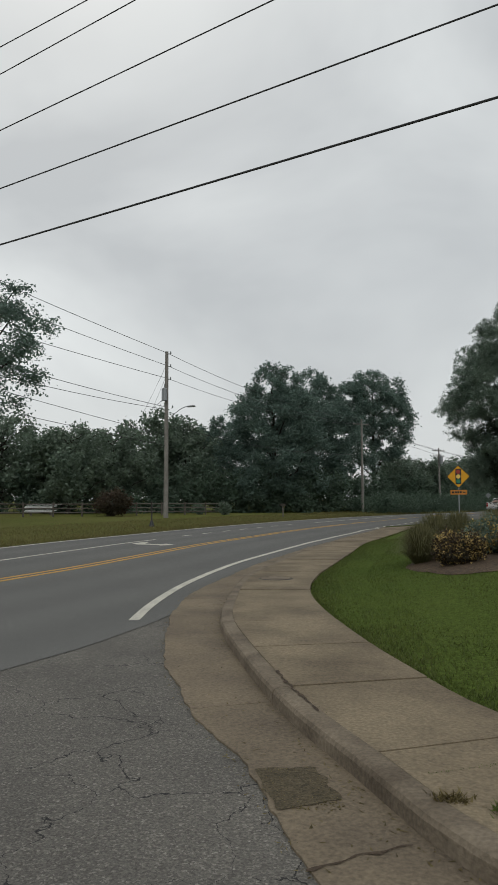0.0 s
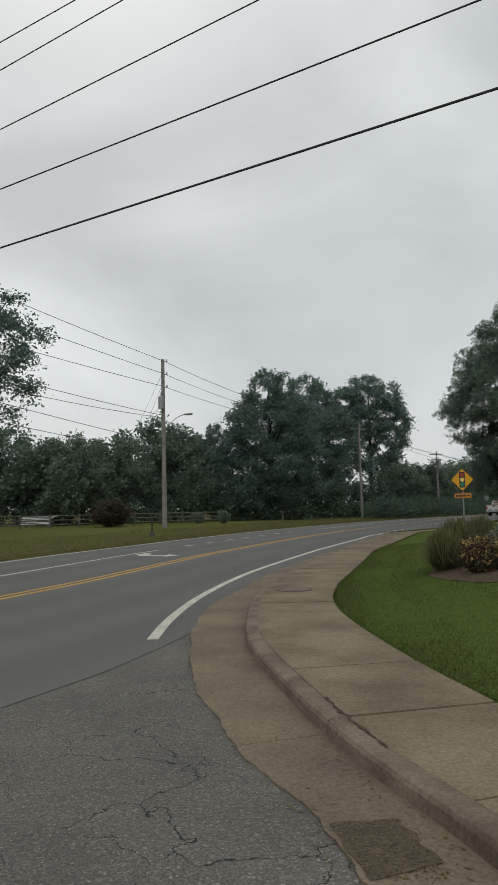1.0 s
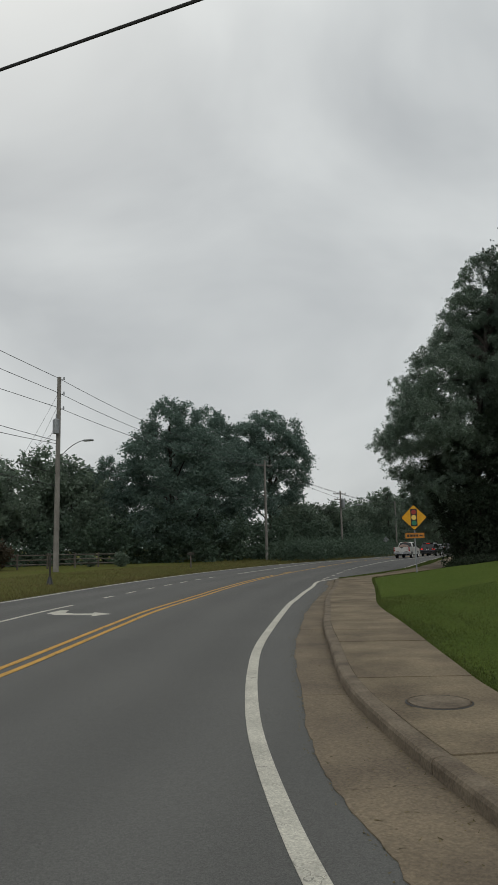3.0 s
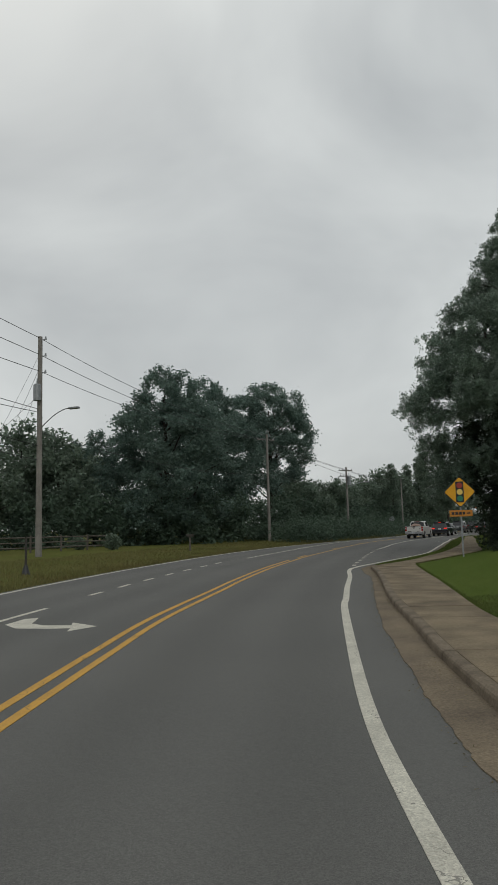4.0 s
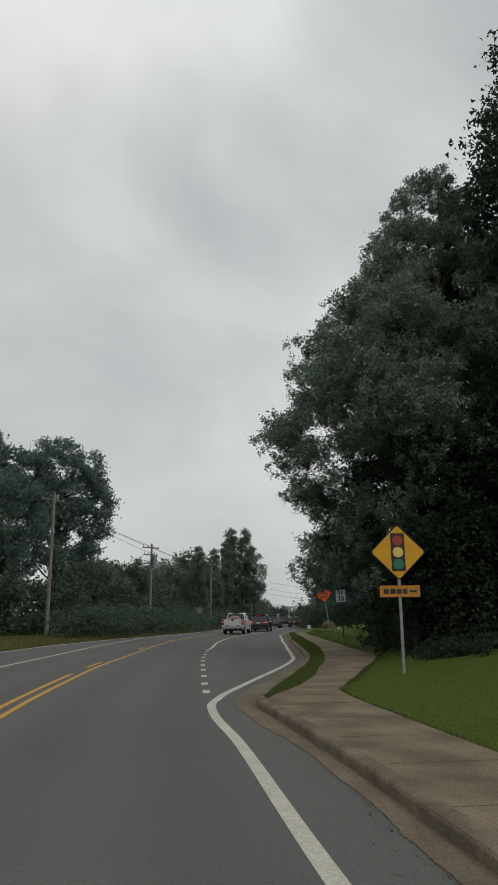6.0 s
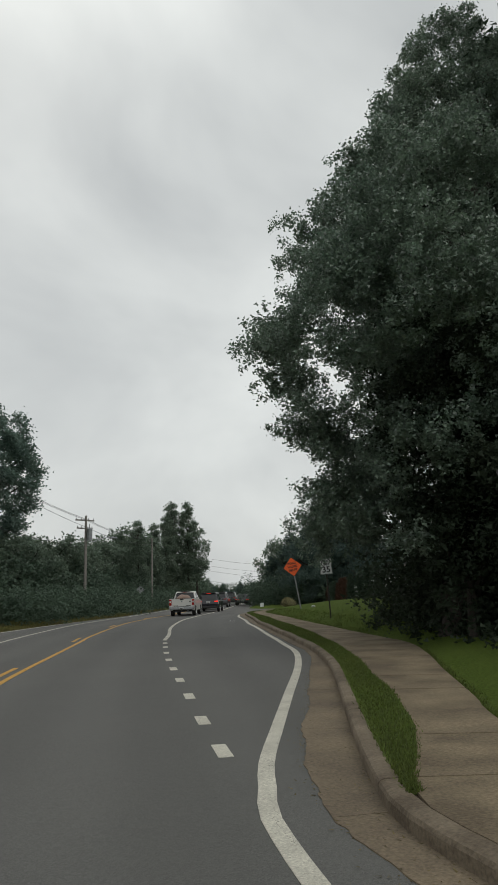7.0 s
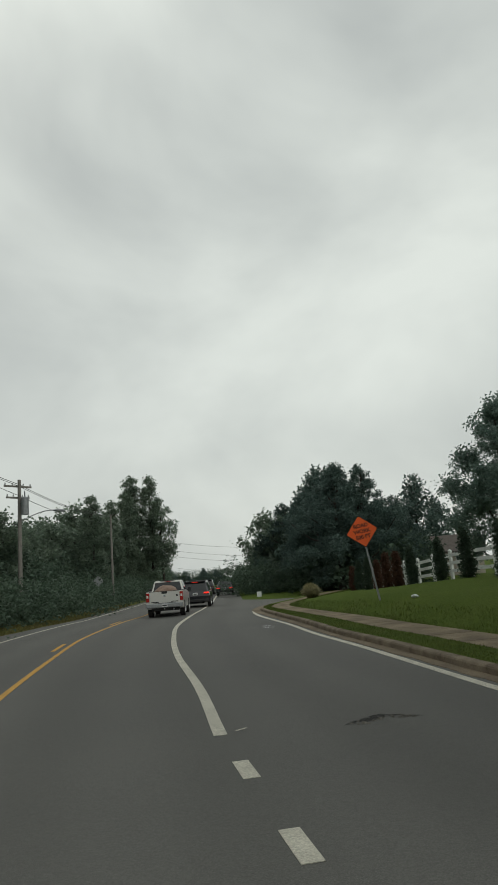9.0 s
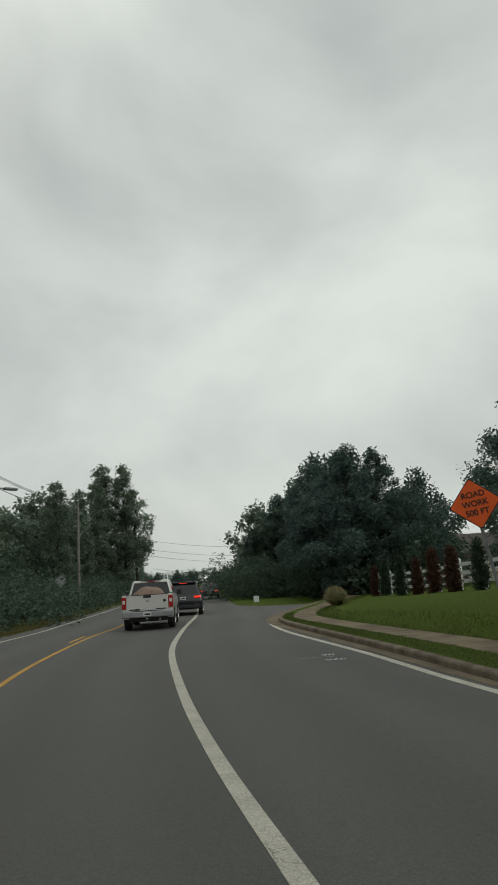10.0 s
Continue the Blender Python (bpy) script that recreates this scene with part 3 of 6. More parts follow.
# pothole scar in the turn lane
crack_pts = smooth_line([(11.62, 57.44), (11.80, 57.47), (11.95, 57.46), (12.08, 57.50), (12.22, 57.52), (12.32, 57.40), (12.40, 57.27), (12.50, 57.13)], 0.015)
wide_at = np.interp(np.linspace(0, 1, len(crack_pts)), [0, .15, .4, .55, .7, 1], [.012, .05, .085, .06, .03, .008])
rag = [np.maximum(0.08, 0.8 + 1.5 * np.array([noise.noise(Vector((i * 0.37, k, 0))) + 0.6 * noise.noise(Vector((i * 1.3, k, 4))) for i in range(len(crack_pts))])) for k in (3.3, 9.7)]
scar = ribbon("pavement_scar", offset(crack_pts, -wide_at * rag[0]), offset(crack_pts, wide_at * rag[1]), 0.005, SCAR)
tagged(scar, "ragged dark crack broken into the asphalt", "road damage", kind="structure")
for k in range(26):
    i = random.randrange(4, len(crack_pts) - 4)
    cx_, cy_ = crack_pts[i] + (random.gauss(0, 0.05), random.gauss(-0.07, 0.05))
    rr = 0.012 + 0.022 * random.random()
    ring_ = [(cx_ + rr * (0.6 + 0.8 * random.random()) * math.cos(q_ * 1.047), cy_ + rr * (0.6 + 0.8 * random.random()) * math.sin(q_ * 1.047)) for q_ in range(6)]
    chip = mesh_part("asphalt_chip", [(x_, y_, 0.004) for x_, y_ in ring_] + [(cx_, cy_, 0.016)], [(q_, (q_ + 1) % 6, 6) for q_ in range(6)], OLD_ASPHALT)
    tagged(chip, "loose grey chip of broken asphalt", "rubble", "chips by the crack", "structure")

# ---- trees ----


def leaf_cloud(name, centres, radii, counts, size, mat, parent, seed, flat=0.75, droop=0.0, tri=True, spray=1.0, bunch=9, stray=0.6):
    """Many small leaves gathered round clump centres."""
    rng = np.random.default_rng(seed)
    pos = []
    for c, r, n in zip(centres, radii, counts):
        v = rng.normal(size=(n, 3))
        v /= np.linalg.norm(v, axis=1)[:, None]
        v *= (r * rng.random(n) ** 0.55 * (1.0 - stray / 2 + stray * rng.random(n)))[:, None]
        v[:, 2] *= flat
        v = v[rng.integers(0, max(1, n // bunch), n)] + rng.normal(size=(n, 3)) * size * spray
        pos.append(v + c)
    pos = np.vstack(pos)
    n = len(pos)
    a = rng.normal(size=(n, 3))
    a[:, 2] = a[:, 2] * 0.6 - droop
    a /= np.linalg.norm(a, axis=1)[:, None]
    b = np.cross(a, rng.normal(size=(n, 3)))
    b /= np.linalg.norm(b, axis=1)[:, None]
    s = size * (0.6 + 0.8 * rng.random(n))[:, None]
    if tri:
        v = np.stack([pos - a * s * 0.5 - b * s * 0.38, pos + a * s * 0.6, pos - a * s * 0.4 + b * s * 0.42], axis=1).reshape(-1, 3)
    else:
        v = np.stack([pos - a * s * 0.6, pos + b * s * 0.32, pos + a * s * 0.6, pos - b * s * 0.32], axis=1).reshape(-1, 3)
    k = 3 if tri else 4
    me = bpy.data.meshes.new(name)
    me.vertices.add(k * n)
    me.vertices.foreach_set("co", v.astype(np.float32).ravel())
    me.loops.add(k * n)
    me.loops.foreach_set("vertex_index", np.arange(k * n, dtype=np.int32))
    me.polygons.add(n)
    me.polygons.foreach_set("loop_start", np.arange(0, k * n, k, dtype=np.int32))
    me.update(calc_edges=True)
    me.materials.append(mat)
    ob = new(name, me)
    ob.parent = parent
    return ob


def limb(bm, a, b, r0, r1, rng, bends=3):
    """A crooked limb from a to b."""
    a, b = Vector(a), Vector(b)
    last, lr = a, r0
    for i in range(1, bends + 1):
        t = i / bends
        p = a.lerp(b, t) + Vector(rng.normal(size=3)) * (b - a).length * 0.06 * (1 if i < bends else 0)
        r = r0 + (r1 - r0) * t
        rod(bm, last, p, lr, r, 6, False)
        last, lr = p, r


def make_tree(m, label, height, radius, base, leaves, size, mat, seed, trunk_r=0.25, clumps=60, shape="round", clump_r=0.28, kind_name="tree", flat=0.75, lean=0.0, profile=None, tri=True, lumpy=0.2, extra=(), shell=0.38, bunch=9, stray=0.6, spray=1.0, drift=None):
    """A tree: tapered trunk with limbs, and a crown of clumps of leaves."""
    rng = np.random.default_rng(seed)
    top = thing(kind_name, m, label, "tree")
    cz, hz = (height + base) / 2, (height - base) / 2
    centres, radii = [], []
    while len(centres) < clumps:
        v = rng.normal(size=3)
        v /= np.linalg.norm(v)
        k = rng.random() ** 0.33
        f = v * k
        zz = f[2]
        w = 1.0
        r = radius * clump_r * (0.65 + 0.7 * rng.random())
        if profile:
            q = rng.random() * 6.283
            h = base + (height - base) * rng.random() ** 0.9
            zz = (h - cz) / hz
            w = float(np.interp(h, [p[0] for p in profile], [p[1] for p in profile])) / radius
            f = np.array([math.cos(q), math.sin(q), 0]) * rng.random() ** shell
            v = np.array([math.cos(q), math.sin(q), zz * 1.6])
            r *= 0.55 + 0.45 * w
        elif shape == "column":
            q = rng.random() * 6.283
            zz = rng.random() * 2 - 1
            w = math.sqrt(max(0.05, 1 - max(0, zz - 0.1) ** 2 * 0.95)) * (1 if zz > -0.75 else 0.8)
            f = np.array([math.cos(q), math.sin(q), 0]) * rng.random() ** 0.4
            v = np.array([math.cos(q), math.sin(q), zz * 1.6])
        lump = 1 + lumpy * noise.noise(Vector((v[0] * 1.9, v[1] * 1.9, v[2] * 1.9 + seed)))
        c = np.array([f[0] * (radius - r * 0.75) * w * lump, f[1] * (radius - r * 0.75) * w * lump, cz + zz * (hz - r * 0.8)])
        if drift:
            c[0] += np.interp(c[2], [d[0] for d in drift], [d[1] for d in drift])
            c[1] += np.interp(c[2], [d[0] for d in drift], [d[2] for d in drift])
        centres.append(c)
        radii.append(r * (0.6 + 0.4 * w))
    for x, y, z, r in extra:
        centres.append(np.array([x, y, z]))
        radii.append(r)
    radii = np.array(radii)
    share = radii ** 2 / (radii ** 2).sum()
    counts = np.maximum(12, (share * leaves).astype(int))
    bm = bmesh.new()
    tip = Vector((lean * height * 0.3, 0, base + (height - base) * 0.72))
    segs = 5
    last, lr = Vector((0, 0, -0.3)), trunk_r * 1.35
    for i in range(1, segs + 1):
        t = i / segs
        p = Vector((tip.x * t + rng.normal() * 0.12, rng.normal() * 0.12, tip.z * t))
        r = trunk_r * (1 - 0.75 * t)
        rod(bm, last, p, lr, r, 10, False)
        last, lr = p, r
    for c in [centres[i] for i in rng.permutation(len(centres))[:22]]:
        z0 = min(max(base * 0.75, c[2] - abs(c[0]) * 0.5 - abs(c[1]) * 0.5 - 0.6), tip.z)
        limb(bm, (tip.x * z0 / tip.z, 0, z0), c, trunk_r * 0.34, 0.025, rng)
    part("trunk", bm, BARK, top, "grey-brown bark trunk with crooked limbs")
    leaf_cloud("crown", centres, radii, counts, size, mat, top, seed, flat, 0.25 if bunch > 9 else 0.0, tri, spray, bunch, stray)
    return top


def put(x, y, turn=0.0, size=1.0, dz=0.0):
    return Matrix.Translation((x, y, ground_at(x, y) + dz)) @ Matrix.Rotation(radians(turn), 4, "Z") @ Matrix.Scale(size, 4)


def copy_at(ob, m, label=""):
    c = copy_thing(ob, m)
    c.matrix_basis = m
    if label:
        c["label"] = label
    return c


# the great oak by the turn lane and its neighbours
oak = make_tree(put(15.0, 48.4), "tall oak with a ragged dark green crown over the pavement", 21.4, 5.6, 1.8, 430000, 0.08, LEAF_OAK, 11, 0.42, 470, "column", 0.16,
                profile=[(1.8, 3.0), (3.5, 3.9), (4.4, 3.9), (5.4, 4.5), (6.2, 5.2), (7, 5.6), (8, 5.7), (9, 5.3), (10.6, 4.9), (12, 4.9), (13.2, 4.8), (14.2, 4.4), (15.4, 3.7), (16.5, 3.2), (18, 2.6), (20, 2.0), (21.4, 1.0)],
                lumpy=0.2, shell=0.3, bunch=34, stray=0.3, spray=1.15, lean=0.4, drift=((10.5, 0, 0), (12, 0.9, 0.4), (15.3, 3.2, 1.4)),
                extra=((-2.5, 1.7, 3.4, 0.9), (-1.9, 1.3, 4.2, 1.0), (-2.6, 1.8, 3.9, 0.8), (-1.3, 2.1, 3.0, 1.0), (-2.1, 0.5, 3.0, 0.9), (-1.1, 3.0, 3.4, 0.9), (-3.0, 2.1, 2.9, 0.8), (-2.4, 2.6, 2.5, 0.8), (-2.1, 3.2, 3.1, 0.8)))
# Dark-leaved understorey added so the oak's lower crown reads as shaded.
make_tree(put(14.5, 47.3), "added dense growth beside the oak trunk, shade put into its leaf colour", 9.4, 1.9, 0.6, 24000, 0.12, LEAF_SHADE, 16, 0.12, 90, "column", 0.3, bunch=14, stray=0.3, drift=((2, 0, 0), (5, -0.6, 0.5)))
make_tree(put(15.2, 45.8), "added small dense tree under the oak, leaves coloured dark for shade", 8.4, 2.5, 1.0, 26000, 0.12, LEAF_SHADE, 14, 0.14, 90, "column", 0.26, bunch=14, stray=0.3)
make_tree(put(17.4, 43.6), "understorey tree on the grass bank, leaves coloured dark for shade", 11.0, 3.2, 1.0, 34000, 0.135, LEAF_SHADE, 15, 0.18, 110, "column", 0.24, bunch=14, stray=0.3)
# These oaks take LEAF_DARK, darker than LEAF_OAK to include the wood's shade.
tall_oak = make_tree(put(23.3, 45.3), "very tall oak with dark leaves on the grass bank", 26, 6.8, 1.5, 95000, 0.193, LEAF_DARK, 12, 0.45, 190, "column", 0.22)
side_oak = make_tree(put(24.2, 55.6), "leafy oak near the white board fence", 17.0, 5.0, 3.6, 42000, 0.203, LEAF_DARK, 13, 0.35, 130, clump_r=0.21)
copy_at(side_oak, put(22.0, 51.3, 90, 1.2))
copy_at(tall_oak, put(29.5, 51, 75, 0.9))
copy_at(tall_oak, put(27.5, 40.5, 200, 0.82))
copy_at(tall_oak, put(33, 44, 20, 0.9))
copy_at(side_oak, put(20.5, 46.6, 200, 0.8))
copy_at(side_oak, put(21.4, 42.8, 300, 0.72))

# trees across the road
wide = make_tree(put(-4.6, 82), "broad dark green tree behind the far verge", 18.4, 7.2, 1.0, 70000, 0.225, LEAF_FAR, 21, 0.4, 210, clump_r=0.16,
                 profile=[(1, 6.0), (5, 7.4), (10, 7.2), (13, 6.2), (15.5, 4.4), (17.4, 2.2), (18.4, 0.8)], lumpy=0.4)
dome = make_tree(put(8.7, 107), "domed tree with bright gaps in its lower crown", 21.6, 7.0, 6.5, 46000, 0.245, LEAF_FAR, 22, 0.4, 250, clump_r=0.14,
                 profile=[(6.5, 4.4), (9, 6.2), (13, 7.1), (17, 6.5), (19.6, 4.8), (21.0, 2.9), (21.6, 1.4)], lumpy=0.08)
mid = make_tree(put(-22, 74), "middling broadleaf tree in the wood edge", 10.8, 5.0, 0.5, 12500, 0.303, LEAF_LIGHT, 23, 0.25, 120, clump_r=0.18, lumpy=0.35)
slim = make_tree(put(41.9, 141.5), "tall slim spiky tree against the sky", 16.6, 2.4, 1.0, 14000, 0.235, LEAF_LIGHT, 24, 0.22, 100, clump_r=0.28,
                 profile=[(1, 2.2), (6, 2.6), (10, 2.2), (13, 1.6), (15.4, 0.9), (16.6, 0.25)], lumpy=0.35)
lacy = make_tree(put(46.1, 141), "slender tree with thin lacy leaves against the sky", 13.4, 2.9, 3.5, 4800, 0.22, LEAF_LIGHT, 27, 0.2, 75, clump_r=0.19)
copy_at(slim, put(44.3, 140.5, 120, 1.0))
copy_at(slim, put(40.0, 138.5, 200, 0.84))
copy_at(slim, put(30, 122, 60, 0.68))
copy_at(slim, put(35.5, 131.5, 10, 0.72))
copy_at(wide, put(-0.4, 95.5, 60, 1.08), "tall dark tree in the middle of the wood")
copy_at(wide, put(-12.5, 88, 140, 0.68))
copy_at(mid, put(-15, 82, 40, 1.0))
for x, y, a, s in ((-24.5, 67.5, 20, 0.95), (-33, 70, 80, 1.15), (-29, 76, 200, 0.9), (-43, 70, 150, 0.90), (-19, 84, 210, 1.25), (-26, 86, 300, 0.84), (-34, 88, 10, 1.02), (-48, 84, 100, 0.70), (-57, 76, 33, 1.15),
                   (13, 103, 70, 0.78), (17, 110, 230, 0.80), (21, 117, 310, 0.78), (14, 120, 15, 0.9), (26, 124, 95, 0.90), (31, 131, 180, 1.1), (22, 132, 260, 0.84), (34, 140, 300, 1.02), (43, 152, 350, 0.62), (52, 166, 40, 0.75), (38, 150, 120, 0.76), (60, 184, 200, 0.85), (78, 215, 20, 0.64)):
    copy_at(mid, put(x, y, a, s))
near_left = make_tree(put(-20.2, 38.5), "tree with pale open leafy branches by the far verge", 17.0, 5.6, 5.5, 21000, 0.17, LEAF_FAR, 25, 0.3, 75, clump_r=0.16)

# clump beyond the white fence
copy_at(mid, put(46.6, 112.6, 130, 0.8), "lighter green tree at the end of the clump past the fence")
CLUMP_SHAPE = [(0.3, 4.2), (3, 5.2), (5.4, 4.5), (7.0, 3.1), (8.4, 1.8), (9.6, 0.9), (10.6, 0.3)]
clump = make_tree(put(42.7, 97.3), "pointed dark tree in the clump past the fence", 10.6, 5.2, 0.3, 42000, 0.15, LEAF_CLUMP, 26, 0.3, 190, clump_r=0.13, profile=CLUMP_SHAPE, lumpy=0.45)
for x, y, a, s in ((46.2, 110.7, 200, .82), (45.7, 97.5, 110, .98), (46, 101.5, 50, 1.06), (49.5, 106.5, 260, 1.12), (50.4, 99.0, 20, .74), (53.8, 100.2, 160, .5)):
    copy_at(clump, put(x, y, a, s))
far_clump = make_tree(put(52.3, 112.5, 20), "broad dark tree in the wood along the road", 13.0, 6.4, 0.3, 15000, 0.3, LEAF_CLUMP, 29, 0.3, 150, clump_r=0.15, profile=[(h * 1.23, w * 1.25) for h, w in CLUMP_SHAPE], lumpy=0.5)
for x, y, a, s in ((72.7, 119.2, 200, 1.02), (58, 121, 75, 1.05), (63.5, 130.5, 155, 1.05), (66.5, 139, 10, .65), (72.5, 149, 95, .66), (79.5, 160, 190, .65), (87, 174, 240, .68), (96, 190, 280, .68), (108, 212, 330, .72)):
    copy_at(far_clump, put(x, y, a, s))
make_tree(put(56.5, 90.6), "leafy dark green tree behind the house lawn", 15.6, 6.8, 0.3, 76000, 0.19, LEAF_FAR, 28, 0.35, 190, clump_r=0.18, lumpy=0.3,
          profile=[(0.8, 6.2), (4, 6.9), (8, 6.2), (11, 5.2), (13.6, 3.2), (15.6, 1.2)])
for x, y, a, s in ((88, 232, 30, .5), (94, 236, 80, .45), (99, 234, 150, .52), (105, 238, 210, .48), (83, 236, 260, .5), (112, 236, 320, .5)):
    copy_at(far_clump, put(x, y, a, s * 0.8), "small far tree where the road leads out of sight")

# low growth that closes the foot of the woods
rng = np.random.default_rng(5)
lines = [[(-60, 66), (-40, 68), (-26, 70), (-14, 76), (-4, 80), (4, 88), (12, 98), (17, 105), (25, 117), (35, 135), (51, 164), (76, 210)],
         [(26, 36), (20.5, 41.5), (18.2, 45), (18.0, 49), (19.6, 52.5), (22.5, 56.5), (27, 61)], [(42.5, 97.5), (46, 94.5), (51, 96)], [(43, 98.5), (53, 117), (75, 157), (100, 202)],
         [(-50, 78), (-30, 80), (-10, 86), (3, 96), (14, 110), (26, 130), (40, 152), (64, 196)],
         [(78, 228), (90, 236), (104, 240), (120, 238)], [(15.2, 44.5), (15.8, 48), (17.6, 52), (18.6, 53.6)]]
def thicket(group, leaf, per, label, seed, mat):
    """Low growth along lines given as (points, height, gap)."""
    centres, radii = [], []
    for ln, hi, gap in group:
        for p in smooth_line(ln, gap):
            for _ in range(4):
                x, y = p + rng.normal(size=2) * (0.8 if hi == 3.0 else 1.3)
                centres.append((x, y, 0.4 + rng.random() ** 1.3 * hi))
                radii.append(0.8 + rng.random() * 1.1)
    counts = (np.array(radii) ** 2 * per).astype(int)
    ob = leaf_cloud("undergrowth", np.array(centres), np.array(radii), counts, leaf, mat, None, seed, 0.85)
    return tagged(ob, label, "undergrowth", kind="stuff")


thicket([(ln, hi, gap) for ln, hi, gap in zip(lines, (4.0, 3.0, 3.0, 4.0, 5.0, 4.0), (1.1, 0.8, 1.0, 1.4, 1.1, 1.0)) if ln is not lines[1]], 0.275, 75, "dense dark green undergrowth along the foot of the woods", 6, LEAF_BRUSH)
thicket([([(7.4, 79.5), (10.0, 84.0), (14.8, 91.0), (21.2, 102), (28, 114), (39.5, 134)], 1.2, 0.9), ([(39.6, 105.5), (41.6, 104), (45, 102.5)], 1.8, 0.7), ([(40.5, 107.5), (46, 117), (52, 127)], 2.0, 1.1)], 0.15, 140, "dense roadside brush where the road runs on", 8, LEAF_BRUSH)
# Undergrowth here takes the leaf darkened for the oak's shade.
thicket([(lines[1], 3.0, 1.0), (lines[6], 3.0, 0.6)], 0.145, 250, "dense dark undergrowth under the great oak", 7, LEAF_SHADE)

# Dark leaf layer laid over the lawn in place of shade on grass.
rng_cover = np.random.default_rng(17)
cover_at, cover_r = [], []
for a_, b_, n_ in (((12.6, 42.8), (14.9, 43.6), 60), ((13.6, 44.8), (16.2, 45.4), 70), ((14.6, 47.2), (17.0, 47.8), 70), ((15.6, 49.8), (18.0, 50.2), 70), ((16.6, 52.2), (18.6, 52.6), 50)):
    for _ in range(n_):
        k_ = rng_cover.random()
        x_, y_ = (np.array(a_) * (1 - k_) + np.array(b_) * k_) + rng_cover.normal(size=2) * (0.35, 0.75)
        cover_at.append((x_, y_, ground_at(x_, y_) + 0.06 + 0.16 * rng_cover.random()))
        cover_r.append(0.28 + 0.3 * rng_cover.random())
tagged(leaf_cloud("shade_cover", np.array(cover_at), np.array(cover_r), [70] * len(cover_at), 0.085, LEAF_SHADE, None, 18, 0.5), "dark leafy layer standing in for shaded grass under the oaks", "ground cover", kind="stuff")

# ---- poles and wires ----


def tube(pts, r, n=6):
    """One continuous round bar along points."""
    pts = [Vector(p) for p in pts]
    v, f = [], []
    for i, p in enumerate(pts):
        t = (pts[min(i + 1, len(pts) - 1)] - pts[max(i - 1, 0)]).normalized()
        a = t.cross(Vector((0.01, 0.02, 1))).normalized() if abs(t.z) < 0.95 else t.cross(Vector((0, 1, 0))).normalized()
        b = t.cross(a)
        v += [p + (a * math.cos(k * 6.2832 / n) + b * math.sin(k * 6.2832 / n)) * r for k in range(n)]
    for i in range(len(pts) - 1):
        f += [(i * n + k, i * n + (k + 1) % n, (i + 1) * n + (k + 1) % n, (i + 1) * n + k) for k in range(n)]
    f += [tuple(range(n))[::-1], tuple(range((len(pts) - 1) * n, len(pts) * n))]
    return v, f


def sag_wire(name, a, b, sag, r, label, group=""):
    a, b = Vector(a), Vector(b)
    n = 16
    v, f = tube([a.lerp(b, i / n) - Vector((0, 0, sag * 4 * (i / n) * (1 - i / n))) for i in range(n + 1)], r)
    return tagged(mesh_part(name, v, f, WIRE), label, "wire", group)


def utility_pole(x, y, h, label, r=0.16, arms=(), brackets=(), lamp=None, transformer=None, turn=0.0):
    z = ground_at(x, y)
    top = thing("utility_pole", Matrix.Translation((x, y, z)) @ Matrix.Rotation(radians(turn), 4, "Z"), label, "utility pole", "utility poles")
    bm = bmesh.new()
    rod(bm, (0, 0, -0.4), (0, 0, h - z), r, r * 0.66, 14)
    part("pole", bm, POLE_WOOD, top, "weathered grey timber pole")
    for za, w in arms:
        bm = bmesh.new()
        box(bm, 0, 0.16, za - z, w, 0.09, 0.11, 0.01)
        arm = part("crossarm", bm, POLE_WOOD, top)
        for k in (-0.46, -0.2, 0.2, 0.46):
            bm = bmesh.new()
            rod(bm, (k * w, 0.16, za - z + 0.05), (k * w, 0.16, za - z + 0.2), 0.05, 0.03, 8)
            part("insulator", bm, GALVANISED, arm)
    for zb in brackets:
        bm = bmesh.new()
        rod(bm, (0, 0, zb - z - 0.05), (0.45, 0, zb - z), 0.03, 0.03, 6)
        rod(bm, (0.42, 0, zb - z - 0.05), (0.42, 0, zb - z + 0.16), 0.07, 0.05, 8)
        part("insulator_bracket", bm, GALVANISED, top, "post insulator on a steel bracket")
    if lamp:
        zl, out, rise = lamp
        bm = bmesh.new()
        last = Vector((0, 0, zl - z))
        for i in range(1, 9):
            t = i / 8
            p = Vector((out * t, 0, zl - z + rise * math.sin(t * math.pi / 2)))
            rod(bm, last, p, 0.035, 0.03, 8)
            last = p
        arm = part("lamp_arm", bm, GALVANISED, top, "curved steel lamp arm")
        bm = bmesh.new()
        box(bm, out + 0.3, 0, zl - z + rise - 0.02, 0.75, 0.28, 0.14, 0.05)
        part("lamp_head", bm, GALVANISED, arm, "flat grey street lamp head")
    if transformer:
        bm = bmesh.new()
        rod(bm, (0.1, -0.42, transformer - z - 0.5), (0.1, -0.42, transformer - z + 0.5), 0.24, 0.24, 16)
        rod(bm, (0.1, -0.42, transformer - z + 0.5), (0.1, -0.42, transformer - z + 0.58), 0.24, 0.16, 16)
        rod(bm, (0.1, -0.42, transformer - z + 0.6), (0.1, -0.42, transformer - z + 0.95), 0.05, 0.03, 8)
        part("transformer", bm, GALVANISED, top, "grey can transformer")
    return top


